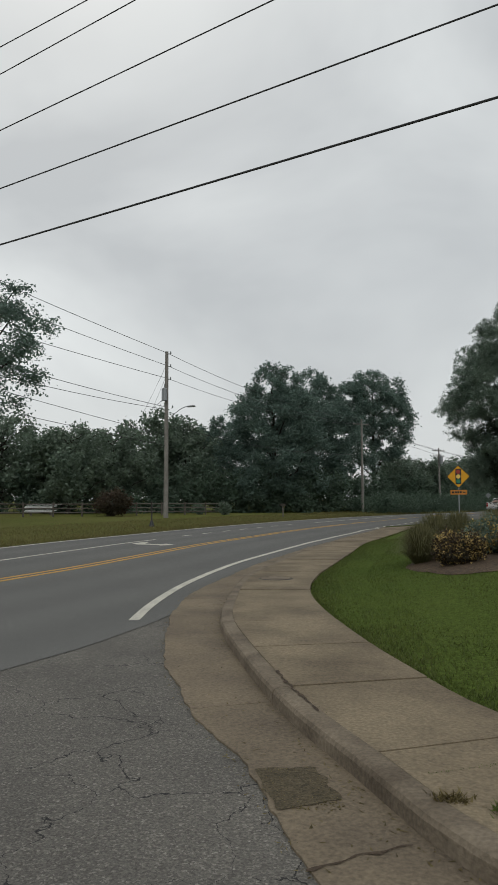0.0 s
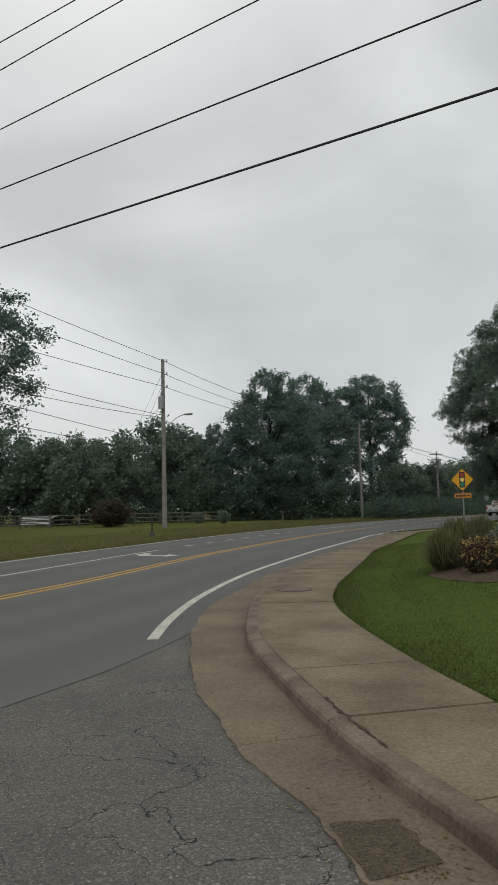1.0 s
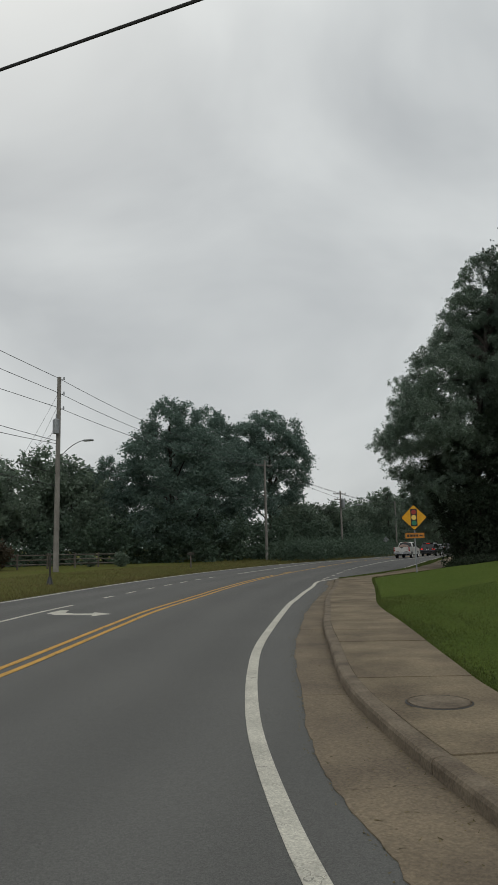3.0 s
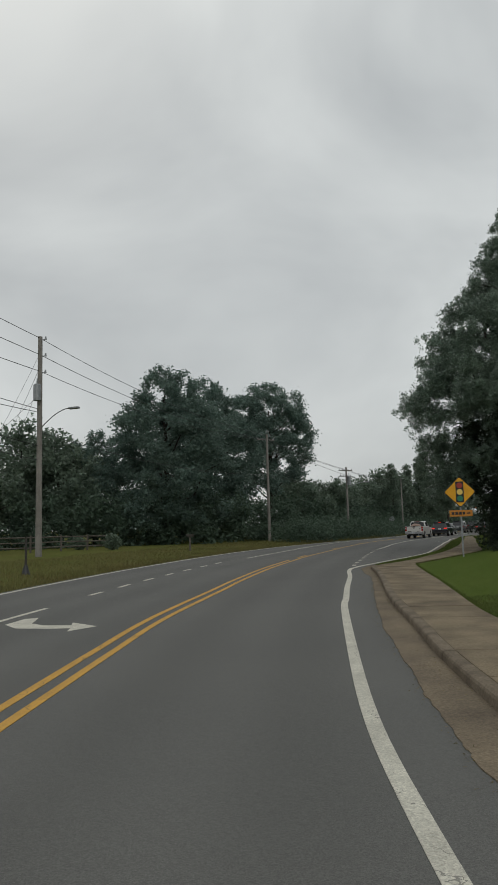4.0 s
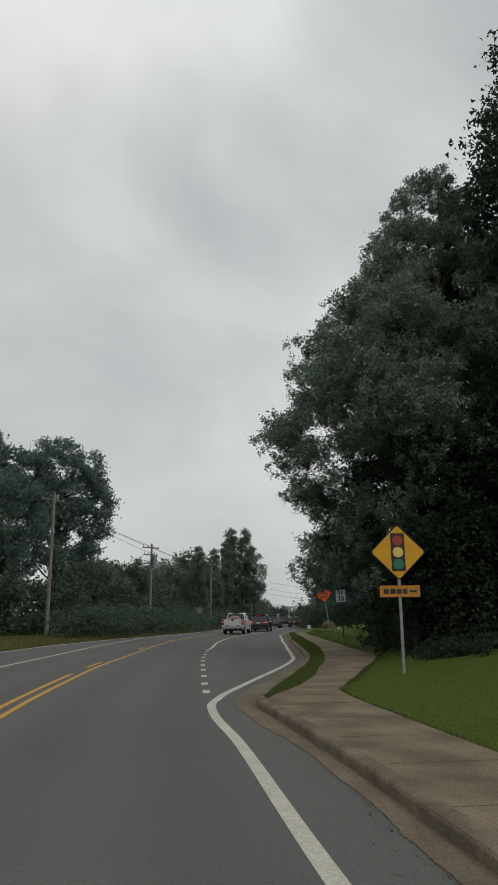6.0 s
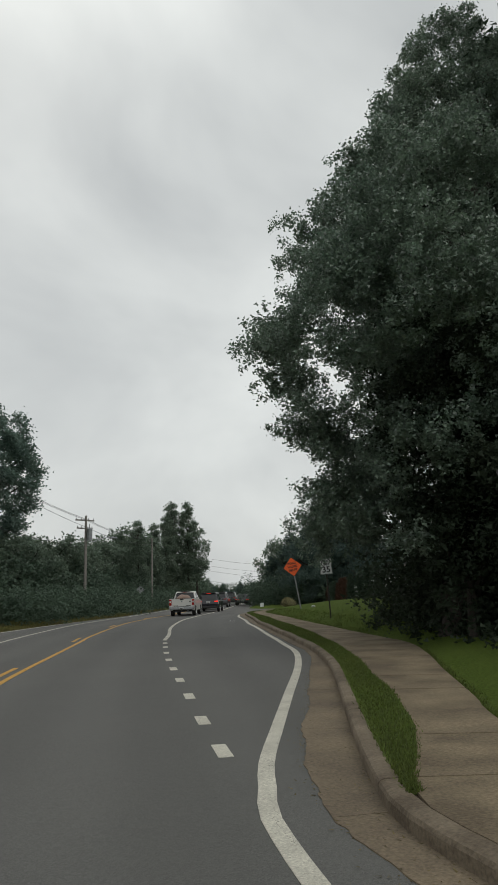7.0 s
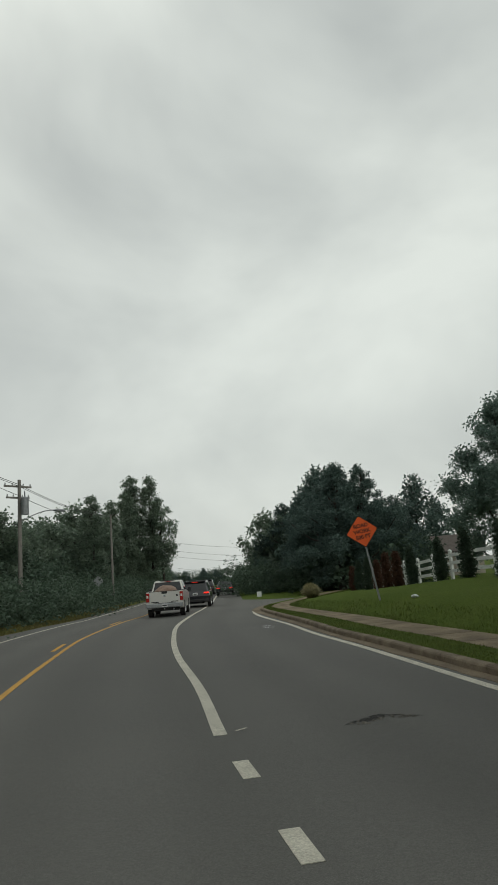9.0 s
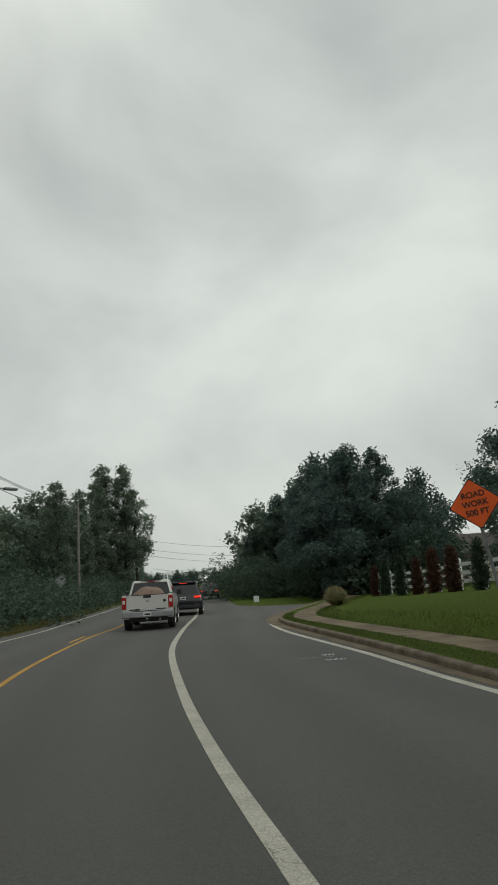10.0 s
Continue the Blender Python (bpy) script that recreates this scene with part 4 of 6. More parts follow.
A, B, C = (-11.80, 56.50), (5.95, 85.0), (16.65, 95.05)
utility_pole(*A, 14.4, "tall weathered utility pole with transformer and street lamp", 0.21, (), (14.2, 13.1, 12.0), (8.3, 2.3, 1.2), 10.6, -25)
utility_pole(*B, 11.5, "utility pole standing before the dark woods", 0.17, ((10.9, 2.4),), (11.3,), None, None, 35)
utility_pole(*C, 8.6, "utility pole with crossarms and street lamp", 0.15, ((8.2, 1.9), (7.5, 1.6)), (), (6.0, 2.6, 0.8), 6.9, 20)
utility_pole(28.7, 112.6, 8.2, "plain slim utility pole among the trees", 0.12)
L = (-27.0, 26.2)
utility_pole(*L, 18.6, "utility pole where the street's wires meet", 0.2, ((10.8, 2.4), (12.3, 2.4)), (18.2, 16.5, 13.9), turn=90)
utility_pole(42, -8.0, 17.9, "utility pole across the side street", 0.2, ((6.9, 6.4), (9.9, 4.4), (14.8, 4.4), (16.4, 6.4), (17.5, 6.4)), turn=90)

for za, zb, s in ((14.3, 11.4, .9), (13.2, 10.95, .9), (12.1, 10.9, .9), (8.1, 7.2, .8)):
    sag_wire("power_line", (*A, za), (*B, zb), s, 0.018, "thin dark overhead wire sagging between poles", "wires along the road")
for za, zl, s in ((14.3, 18.25, .25), (13.2, 16.55, .25), (12.1, 13.95, .2), (9.6, 12.5, .4), (9.4, 11.5, .6), (7.2, 11.0, .2), (6.3, 9.3, .2)):
    sag_wire("power_line", (*A, za), (*L, zl), s, 0.02, "thin dark overhead wire sagging between poles", "wires along the road")
for za, x, y, z in ((13.3, -17.9, 67.3, 8.4), (12.4, -17.2, 67.6, 8.1), (11.4, -16.4, 67.8, 8.0), (10.6, -19.0, 67.0, 8.2)):
    sag_wire("service_wire", (*A, za), (x, y, z), 0.15, 0.011, "thin service wire slanting down into the trees", "service wires")
for zb, zc in ((11.0, 8.3), (10.9, 8.2), (10.8, 7.6), (7.2, 5.8)):
    sag_wire("power_line", (*B, zb), (*C, zc), .25, 0.016, "thin dark overhead wire sagging between poles", "wires along the road")
for zc, zd in ((8.3, 8.1), (8.2, 8.0), (7.6, 7.4)):
    sag_wire("power_line", (*C, zc), (28.7, 112.6, zd), .4, 0.016, "thin dark overhead wire sagging between poles", "wires along the road")
for a, b in (((55.1, 155.6, 7.9), (67.0, 149.2, 6.3)), ((55.1, 155.6, 6.6), (66.9, 149.2, 5.0)), ((55.1, 155.7, 5.7), (66.8, 149.3, 4.1)), ((55.0, 155.7, 3.9), (66.7, 149.3, 2.2))):
    sag_wire("power_line", a, b, 0.25, 0.018, "thin far wire crossing high over the road", "wires across the far road")
# wires that cross over the side street mouth
for (px, py, pz), slope, dz, r in (((5.06, 8.95, 8.02), -.538, -.03, .022), ((4.51, 9.43, 9.69), -.483, .005, .016), ((4.55, 11.11, 12.93), -.467, .049, .016), ((-4.62, 14.28, 13.22), -.42, .1, .014), ((3.48, 10.92, 14.55), -.417, .074, .014)):
    a = (-27, py + slope * (-27 - px), pz + dz * (-27 - px))
    b = (42, py + slope * (42 - px), pz + dz * (42 - px))
    sag_wire("overhead_wire", a, b, 0.0, r, "dark overhead wire crossing above the junction", "wires over the junction")

# ---- signs ----


def writing(name, text, size, mat, parent, m, squeeze=1.0):
    cu = bpy.data.curves.new(name, "FONT")
    cu.body, cu.size, cu.align_x, cu.align_y, cu.extrude, cu.offset = text, size, "CENTER", "CENTER", 0.001, size * 0.025
    tmp = new(name + "_source", cu)
    dg = bpy.context.evaluated_depsgraph_get()
    me = bpy.data.meshes.new_from_object(tmp.evaluated_get(dg))
    bpy.data.objects.remove(tmp)
    me.materials.clear()
    me.materials.append(mat)
    ob = new(name, me)
    ob.parent = parent
    ob.matrix_basis = m @ Matrix.Diagonal((squeeze, 1, 1, 1))
    return ob


FACE = Matrix.Rotation(radians(90), 4, "X")


def diamond(bm, half, z, y, thick, round_=0.06):
    g = box(bm, 0, 0, 0, half * 1.414, half * 1.414, thick)
    vert = [e for e in bm.edges if abs(e.verts[0].co.z - e.verts[1].co.z) > thick * 0.9]
    bmesh.ops.bevel(bm, geom=vert, offset=round_, segments=3, affect="EDGES", profile=0.5)
    bmesh.ops.transform(bm, matrix=Matrix.Translation((0, y, z)) @ FACE @ Matrix.Rotation(radians(45), 4, "Z"), verts=bm.verts[:])


def signal_sign():
    x, y = 9.43, 40.45
    zg = ground_at(x, y)
    top = thing("traffic_sign", Matrix.Translation((x, y, zg)) @ Matrix.Rotation(radians(-22), 4, "Z"), "yellow diamond signal ahead sign with a plaque on a steel post", "traffic sign")
    bm = bmesh.new()
    box(bm, 0, 0.04, 1.5, 0.07, 0.045, 3.3, 0.008)
    part("post", bm, GALVANISED, top, "galvanised steel channel post")
    zc = 3.0 - zg
    bm = bmesh.new()
    diamond(bm, 0.67, zc, 0, 0.012)
    panel = part("panel", bm, SIGN_BLACK, top, "black rim of the sign")
    bm = bmesh.new()
    diamond(bm, 0.637, zc, -0.008, 0.006)
    part("face", bm, SIGN_YELLOW, panel, "reflective yellow face")
    bm = bmesh.new()
    box(bm, 0, -0.013, zc, 0.33, 0.005, 0.90, 0.0)
    part("signal_symbol", bm, SIGN_BLACK, panel, "black traffic light symbol")
    for dz, mt, nm in ((0.28, SIGN_RED, "red_disc"), (0, SIGN_AMBER, "amber_disc"), (-0.28, SIGN_GREEN, "green_disc")):
        bm = bmesh.new()
        rod(bm, (0, -0.014, zc + dz), (0, -0.019, zc + dz), 0.125, 0.125, 24)
        part(nm, bm, mt, panel)
    bm = bmesh.new()
    box(bm, 0, 0, zc - 0.92, 0.95, 0.012, 0.27, 0.004)
    plq = part("plaque", bm, SIGN_PLAQUE, top, "orange-brown plaque with dark lettering")
    for k, w in ((-0.33, 0.12), (-0.17, 0.13), (-0.02, 0.11), (0.12, 0.1), (0.31, 0.16)):
        bm = bmesh.new()
        box(bm, k, -0.009, zc - 0.92, w, 0.004, 0.11 if k < 0.3 else 0.05)
        part("lettering_bar", bm, SIGN_BLACK, plq)


def road_work_sign():
    x, y = 23.2, 70.2
    zg = ground_at(x, y)
    lean = Matrix.Rotation(radians(-9), 4, "Y")
    top = thing("road_work_sign", Matrix.Translation((x, y, zg)) @ Matrix.Rotation(radians(-40), 4, "Z") @ lean, "orange diamond road work sign on a leaning steel post", "traffic sign")
    zc = 2.985 - zg
    bm = bmesh.new()
    box(bm, 0, 0.04, zc / 2 - 0.15, 0.07, 0.05, zc + 0.3, 0.008)
    part("post", bm, GALVANISED, top, "galvanised steel post")
    bm = bmesh.new()
    diamond(bm, 0.58, zc, 0, 0.012, 0.05)
    panel = part("panel", bm, SIGN_BLACK, top, "black rim of the sign")
    bm = bmesh.new()
    diamond(bm, 0.555, zc, -0.008, 0.006, 0.05)
    part("face", bm, SIGN_ORANGE, panel, "fluorescent orange face")
    for txt, dz in (("ROAD", 0.2), ("WORK", 0.0), ("500 FT", -0.2)):
        writing("lettering", txt, 0.185, SIGN_BLACK, panel, Matrix.Translation((0, -0.014, zc + dz)) @ FACE)


def speed_sign():
    x, y = 18.75, 60.2
    zg = ground_at(x, y)
    top = thing("speed_limit_sign", Matrix.Translation((x, y, zg)) @ Matrix.Rotation(radians(-36), 4, "Z") @ Matrix.Rotation(radians(-2.5), 4, "Y"), "white speed limit sign on a dark steel post", "traffic sign")
    zc = 2.553 - zg
    bm = bmesh.new()
    box(bm, 0, 0.03, zc / 2 - 0.2, 0.06, 0.04, zc + 0.5, 0.006)
    part("post", bm, DARK_STEEL, top, "dark rusty channel post")
    bm = bmesh.new()
    box(bm, 0, 0, zc, 0.52, 0.008, 0.66, 0.003)
    panel = part("panel", bm, SIGN_WHITE, top, "white reflective panel")
    for w, h, dx, dz in ((0.49, 0.01, 0, 0.315), (0.49, 0.01, 0, -0.315), (0.01, 0.63, 0.245, 0), (0.01, 0.63, -0.245, 0)):
        bm = bmesh.new()
        box(bm, dx, -0.006, zc + dz, w, 0.003, h)
        part("border", bm, SIGN_BLACK, panel)
    for txt, dz, s in (("SPEED", 0.22, 0.15), ("LIMIT", 0.09, 0.15), ("35", -0.14, 0.36)):
        writing("lettering", txt, s, SIGN_BLACK, panel, Matrix.Translation((0, -0.008, zc + dz)) @ FACE)


signal_sign()
road_work_sign()
speed_sign()

# ---- vehicles ----


def silhouette(bm, pts, half, bevel=0.04):
    """A solid from a side outline (y, z), of that half width, with rounded rims."""
    a = [bm.verts.new((-half, y, z)) for y, z in pts]
    b = [bm.verts.new((half, y, z)) for y, z in pts]
    bm.faces.new(a[::-1])
    bm.faces.new(b)
    for i in range(len(pts)):
        j = (i + 1) % len(pts)
        bm.faces.new((a[i], a[j], b[j], b[i]))
    bmesh.ops.recalc_face_normals(bm, faces=bm.faces[:])
    if bevel:
        rim = [e for e in bm.edges if (e.verts[0].co.x > 0) == (e.verts[1].co.x > 0)]
        bmesh.ops.bevel(bm, geom=rim, offset=bevel, segments=3, affect="EDGES", profile=0.5, clamp_overlap=True)


def arch(yc, r, z0, n=10):
    return [(yc + r * math.cos(math.pi * k / n), z0 + r * math.sin(math.pi * k / n)) for k in range(n + 1)]


def frustum(bm, bottom, top):
    """A tapered block; bottom and top are (half width, y rear, y front, z)."""
    v = []
    for h, y0, y1, z in (bottom, top):
        v += [bm.verts.new(p) for p in ((-h, y0, z), (h, y0, z), (h, y1, z), (-h, y1, z))]
    for f in ((0, 1, 5, 4), (1, 2, 6, 5), (2, 3, 7, 6), (3, 0, 4, 7), (4, 5, 6, 7), (3, 2, 1, 0)):
        bm.faces.new([v[i] for i in f])
    bmesh.ops.bevel(bm, geom=[e for e in bm.edges if max(e.verts[0].co.z, e.verts[1].co.z) > bottom[3] + 0.05], offset=0.07, segments=3, affect="EDGES", profile=0.5)


def pane(bottom, top, side, u0, u1, v0, v1, lift=0.012):
    """A glass panel on one side of a frustum, in shares of its width and height."""
    def edge_at(s, t):
        (hb, yb0, yb1, zb), (ht, yt0, yt1, zt) = bottom, top
        h, y0, y1, z = hb + (ht - hb) * t, yb0 + (yt0 - yb0) * t, yb1 + (yt1 - yb1) * t, zb + (zt - zb) * t
        if side == "rear":
            return Vector((-h + 2 * h * s, y0, z))
        if side == "front":
            return Vector((h - 2 * h * s, y1, z))
        if side == "right":
            return Vector((h, y0 + (y1 - y0) * s, z))
        return Vector((-h, y1 - (y1 - y0) * s, z))
    q = [edge_at(u0, v0), edge_at(u1, v0), edge_at(u1, v1), edge_at(u0, v1)]
    nrm = (q[1] - q[0]).cross(q[3] - q[0]).normalized()
    bm = bmesh.new()
    f = bm.faces.new([bm.verts.new(p + nrm * 0.002) for p in q])
    g = bmesh.ops.extrude_face_region(bm, geom=[f])
    bmesh.ops.translate(bm, vec=nrm * lift, verts=[e for e in g["geom"] if isinstance(e, bmesh.types.BMVert)])
    bmesh.ops.recalc_face_normals(bm, faces=bm.faces[:])
    return bm


def wheel(parent, x, y, r, w):
    bm = bmesh.new()
    g = bmesh.ops.create_cone(bm, cap_ends=True, segments=28, radius1=r, radius2=r, depth=w)["verts"]
    bmesh.ops.bevel(bm, geom=[e for e in bm.edges if abs(e.verts[0].co.z - e.verts[1].co.z) < 1e-4], offset=0.035, segments=2, affect="EDGES", profile=0.5)
    bmesh.ops.transform(bm, matrix=Matrix.Translation((x, y, r)) @ Matrix.Rotation(radians(90), 4, "Y"), verts=bm.verts[:])
    tyre = part("tyre", bm, TYRE, parent)
    s = 1 if x > 0 else -1
    # Plain black disc fills the wheel behind its spokes.
    bm = bmesh.new()
    rod(bm, (x + s * (w / 2 - 0.03), y, r), (x + s * (w / 2 + 0.004), y, r), r * 0.62, r * 0.60, 24)
    rim = part("rim", bm, BLACK_PLASTIC, tyre, "flat black disc behind the wheel spokes")
    for k in range(6):
        a = k * math.pi / 3
        bm = bmesh.new()
        rod(bm, (x + s * (w / 2 + 0.01), y + 0.05 * math.cos(a), r + 0.05 * math.sin(a)), (x + s * (w / 2 + 0.004), y + r * 0.58 * math.cos(a), r + r * 0.58 * math.sin(a)), 0.045, 0.035, 6)
        part("spoke", bm, RIM, tyre)


def slab_part(name, mat, parent, x, y, z, sx, sy, sz, bevel=0.0, label=""):
    bm = bmesh.new()
    box(bm, x, y, z, sx, sy, sz, bevel)
    return part(name, bm, mat, parent, label)


def pickup(m):
    top = thing("pickup_truck", m, "white crew cab pickup truck with a tarpaulin over its load", "pickup truck")
    body = [(-2.82, 0.62), (-2.82, 1.02), (-0.9, 1.02), (-0.9, 1.30), (1.25, 1.30), (1.4, 1.25), (2.55, 1.14), (2.72, 1.0), (2.78, 0.72), (2.7, 0.45)] + arch(1.78, 0.46, 0.42) + [(1.25, 0.42), (-1.15, 0.42)] + arch(-1.68, 0.46, 0.42) + [(-2.2, 0.62)]
    bm = bmesh.new()
    silhouette(bm, body, 0.98, 0.05)
    part("body", bm, TRUCK_WHITE, top)
    for s in (-1, 1):
        bm = bmesh.new()
        box(bm, s * 0.93, -1.86, 1.17, 0.11, 1.92, 0.36, 0.03)
        part("bed_side", bm, TRUCK_WHITE, top)
        slab_part("bed_rail", BLACK_PLASTIC, top, s * 0.93, -1.86, 1.36, 0.1, 1.9, 0.03, 0.01)
    gate = slab_part("tailgate", TRUCK_WHITE, top, 0, -2.82, 1.03, 1.60, 0.07, 0.62, 0.025)
    slab_part("gate_trim", BLACK_PLASTIC, gate, 0, -2.82, 1.345, 1.60, 0.09, 0.02, 0.005)
    slab_part("handle_recess", BLACK_PLASTIC, gate, 0, -2.858, 1.28, 0.30, 0.012, 0.11, 0.004)
    slab_part("emblem", CHROME, gate, 0, -2.86, 1.12, 0.12, 0.014, 0.09, 0.005, "small round chrome emblem")
    slab_part("badge", BLACK_PLASTIC, gate, 0.66, -2.858, 1.1, 0.10, 0.008, 0.10)
    slab_part("badge_bar", BLACK_PLASTIC, gate, -0.5, -2.858, 0.80, 0.42, 0.008, 0.045)
    slab_part("badge_bar", BLACK_PLASTIC, gate, 0.52, -2.858, 0.80, 0.38, 0.008, 0.035)
    for s in (-1, 1):
        lamp = slab_part("tail_lamp", TAIL_RED, top, s * 0.895, -2.81, 1.06, 0.175, 0.1, 0.46, 0.02, "tall red tail lamp")
        slab_part("reversing_lens", CLEAR_LAMP, lamp, s * 0.90, -2.862, 1.10, 0.10, 0.012, 0.13, 0.004)
    bump = slab_part("rear_bumper", BUMPER, top, 0, -2.92, 0.62, 1.94, 0.2, 0.24, 0.04, "satin steel rear bumper")
    slab_part("bumper_step", BLACK_PLASTIC, bump, 0, -2.93, 0.745, 1.2, 0.17, 0.02, 0.005)
    plate = slab_part("number_plate", PLATE, bump, 0, -3.028, 0.62, 0.31, 0.012, 0.155, 0.004)
    slab_part("plate_bar", BLACK_PLASTIC, plate, 0, -3.036, 0.62, 0.22, 0.004, 0.06)
    bm = bmesh.new()
    rod(bm, (0, -2.85, 0.46), (0, -3.1, 0.46), 0.035)
    rod(bm, (0, -3.08, 0.46), (0, -3.08, 0.56), 0.03)
    part("tow_hitch", bm, CHROME, bump)
    bm = bmesh.new()
    rod(bm, (0.45, -2.1, 0.4), (0.45, -2.8, 0.4), 0.04)
    part("exhaust", bm, BUMPER, top)
    bm = bmesh.new()
    box(bm, 0, -0.2, 0.45, 1.5, 4.6, 0.25, 0.03)
    rod(bm, (-0.75, -1.68, 0.42), (0.75, -1.68, 0.42), 0.08)
    part("chassis", bm, BLACK_PLASTIC, top)
    lo, hi = (0.92, -0.88, 1.42, 1.28), (0.74, -0.62, 0.62, 1.90)
    bm = bmesh.new()
    frustum(bm, lo, hi)
    cab = part("cab", bm, TRUCK_WHITE, top)
    part("rear_window", pane(lo, hi, "rear", 0.06, 0.94, 0.08, 0.84), DARK_GLASS, cab)
    part("windscreen", pane(lo, hi, "front", 0.06, 0.94, 0.08, 0.9), DARK_GLASS, cab)
    for side, cuts in (("right", ((0.12, 0.44), (0.48, 0.84))), ("left", ((0.16, 0.52), (0.56, 0.88)))):
        for u0, u1 in cuts:
            part("side_window", pane(lo, hi, side, u0, u1, 0.08, 0.82), DARK_GLASS, cab)
    slab_part("roof_trim", BLACK_PLASTIC, cab, 0, -0.66, 1.89, 0.8, 0.08, 0.03, 0.01)
    slab_part("high_brake_lamp", TAIL_RED, cab, 0, -0.705, 1.845, 0.3, 0.04, 0.035, 0.006)
    for s in (-1, 1):
        mir = slab_part("wing_mirror", BLACK_PLASTIC, top, s * 1.12, 0.92, 1.36, 0.2, 0.12, 0.26, 0.04)
        slab_part("mirror_arm", BLACK_PLASTIC, mir, s * 0.99, 0.94, 1.3, 0.12, 0.05, 0.05, 0.01)
        for y in (0.02, 0.95):
            slab_part("door_handle", CHROME, top, s * 0.985, y - 0.35, 1.18, 0.03, 0.2, 0.035, 0.01)
        for y in (1.78, -1.68):
            wheel(top, s * 0.86, y, 0.41, 0.27)
    bm = bmesh.new()
    bmesh.ops.create_uvsphere(bm, u_segments=28, v_segments=16, radius=1.0)
    for v in bm.verts:
        k = 1 + 0.1 * noise.noise(v.co * 2.4) + 0.05 * noise.noise(v.co * 6.0)
        v.co = Vector((v.co.x * 0.72 * k, v.co.y * 0.85 * k - 1.75, max(-0.02, v.co.z) * 0.52 * k + 1.12))
    for f in bm.faces:
        f.smooth = True
    part("tarpaulin", bm, TARP, top, "crumpled tan tarpaulin over the load")
    return top


def passenger_car(m, name, label, category, paint, length, width, height, hatch, lit, scale_z=1.0):
    """A saloon or an estate-like car, from a few proportions."""
    top = thing(name, m, label, category)
    L2, h = length / 2, width / 2
    belt = height * 0.60
    r = 0.33 if not hatch else 0.36
    fw, rw = L2 - 0.9, -L2 + 0.95
    deck = belt + 0.02 if hatch else belt - 0.02
    body = [(-L2, 0.42), (-L2 - 0.02, 0.72), (-L2 + 0.08, deck), (L2 - 1.5, belt), (L2 - 0.35, belt - 0.2), (L2, belt - 0.38), (L2 + 0.02, 0.5), (L2 - 0.1, 0.3)] + arch(fw, r + 0.06, 0.3) + arch(rw, r + 0.06, 0.3) + [(-L2 + 0.2, 0.32)]
    bm = bmesh.new()
    silhouette(bm, body, h, 0.07)
    part("body", bm, paint, top)
    if hatch:
        lo, hi = (h - 0.06, -L2 + 0.1, L2 - 1.45, belt - 0.03), (h - 0.26, -L2 + 0.42, L2 - 2.25, height)
    else:
        lo, hi = (h - 0.06, -L2 + 0.75, L2 - 1.4, belt - 0.03), (h - 0.28, -L2 + 1.45, L2 - 2.15, height)
    bm = bmesh.new()
    frustum(bm, lo, hi)
    cab = part("cabin", bm, paint, top)
    part("rear_window", pane(lo, hi, "rear", 0.08, 0.92, 0.12, 0.84), DARK_GLASS, cab)
    part("windscreen", pane(lo, hi, "front", 0.06, 0.94, 0.08, 0.9), DARK_GLASS, cab)
    for side in ("right", "left"):
        for u0, u1 in ((0.1, 0.46), (0.5, 0.86)):
            part("side_window", pane(lo, hi, side, u0, u1, 0.12, 0.84), DARK_GLASS, cab)
    lampm = BRAKE_LIT if lit else TAIL_RED
    for s in (-1, 1):
        slab_part("tail_lamp", lampm, top, s * (h - 0.24), -L2 - 0.005, deck - 0.1, 0.34, 0.06, 0.085, 0.015)
        slab_part("wing_mirror", BLACK_PLASTIC, top, s * (h + 0.08), L2 - 1.75, belt + 0.08, 0.18, 0.1, 0.14, 0.03)
        slab_part("door_handle", CHROME, top, s * (h + 0.005), -0.25, belt - 0.1, 0.02, 0.18, 0.03, 0.006)
        for y in (fw, rw):
            wheel(top, s * (h - 0.11), y, r, 0.22)
    if lit:
        slab_part("high_brake_lamp", BRAKE_LIT, cab, 0, hi[1] - 0.02, height - 0.05, 0.4, 0.04, 0.03, 0.006)
    slab_part("rear_bumper", BLACK_PLASTIC, top, 0, -L2 - 0.01, 0.45, width - 0.2, 0.08, 0.16, 0.02)
    plate = slab_part("number_plate", PLATE, top, 0, -L2 - 0.03, deck - 0.16, 0.31, 0.012, 0.15, 0.004)
    slab_part("plate_bar", BLACK_PLASTIC, plate, 0, -L2 - 0.038, deck - 0.16, 0.22, 0.004, 0.06)
    if hatch:
        for s in (-1, 1):
            slab_part("roof_rail", CHROME, cab, s * (h - 0.34), -0.35, height + 0.03, 0.04, 1.6, 0.04, 0.01)
        slab_part("tail_spoiler", paint, cab, 0, hi[1] - 0.08, height - 0.02, width - 0.6, 0.22, 0.04, 0.01)
    return top


def on_road(x, y, dx, dy, size=1.0):
    return Matrix.Translation((x, y, 0.0)) @ Matrix.Rotation(math.atan2(-dx, dy), 4, "Z") @ Matrix.Scale(size, 4)


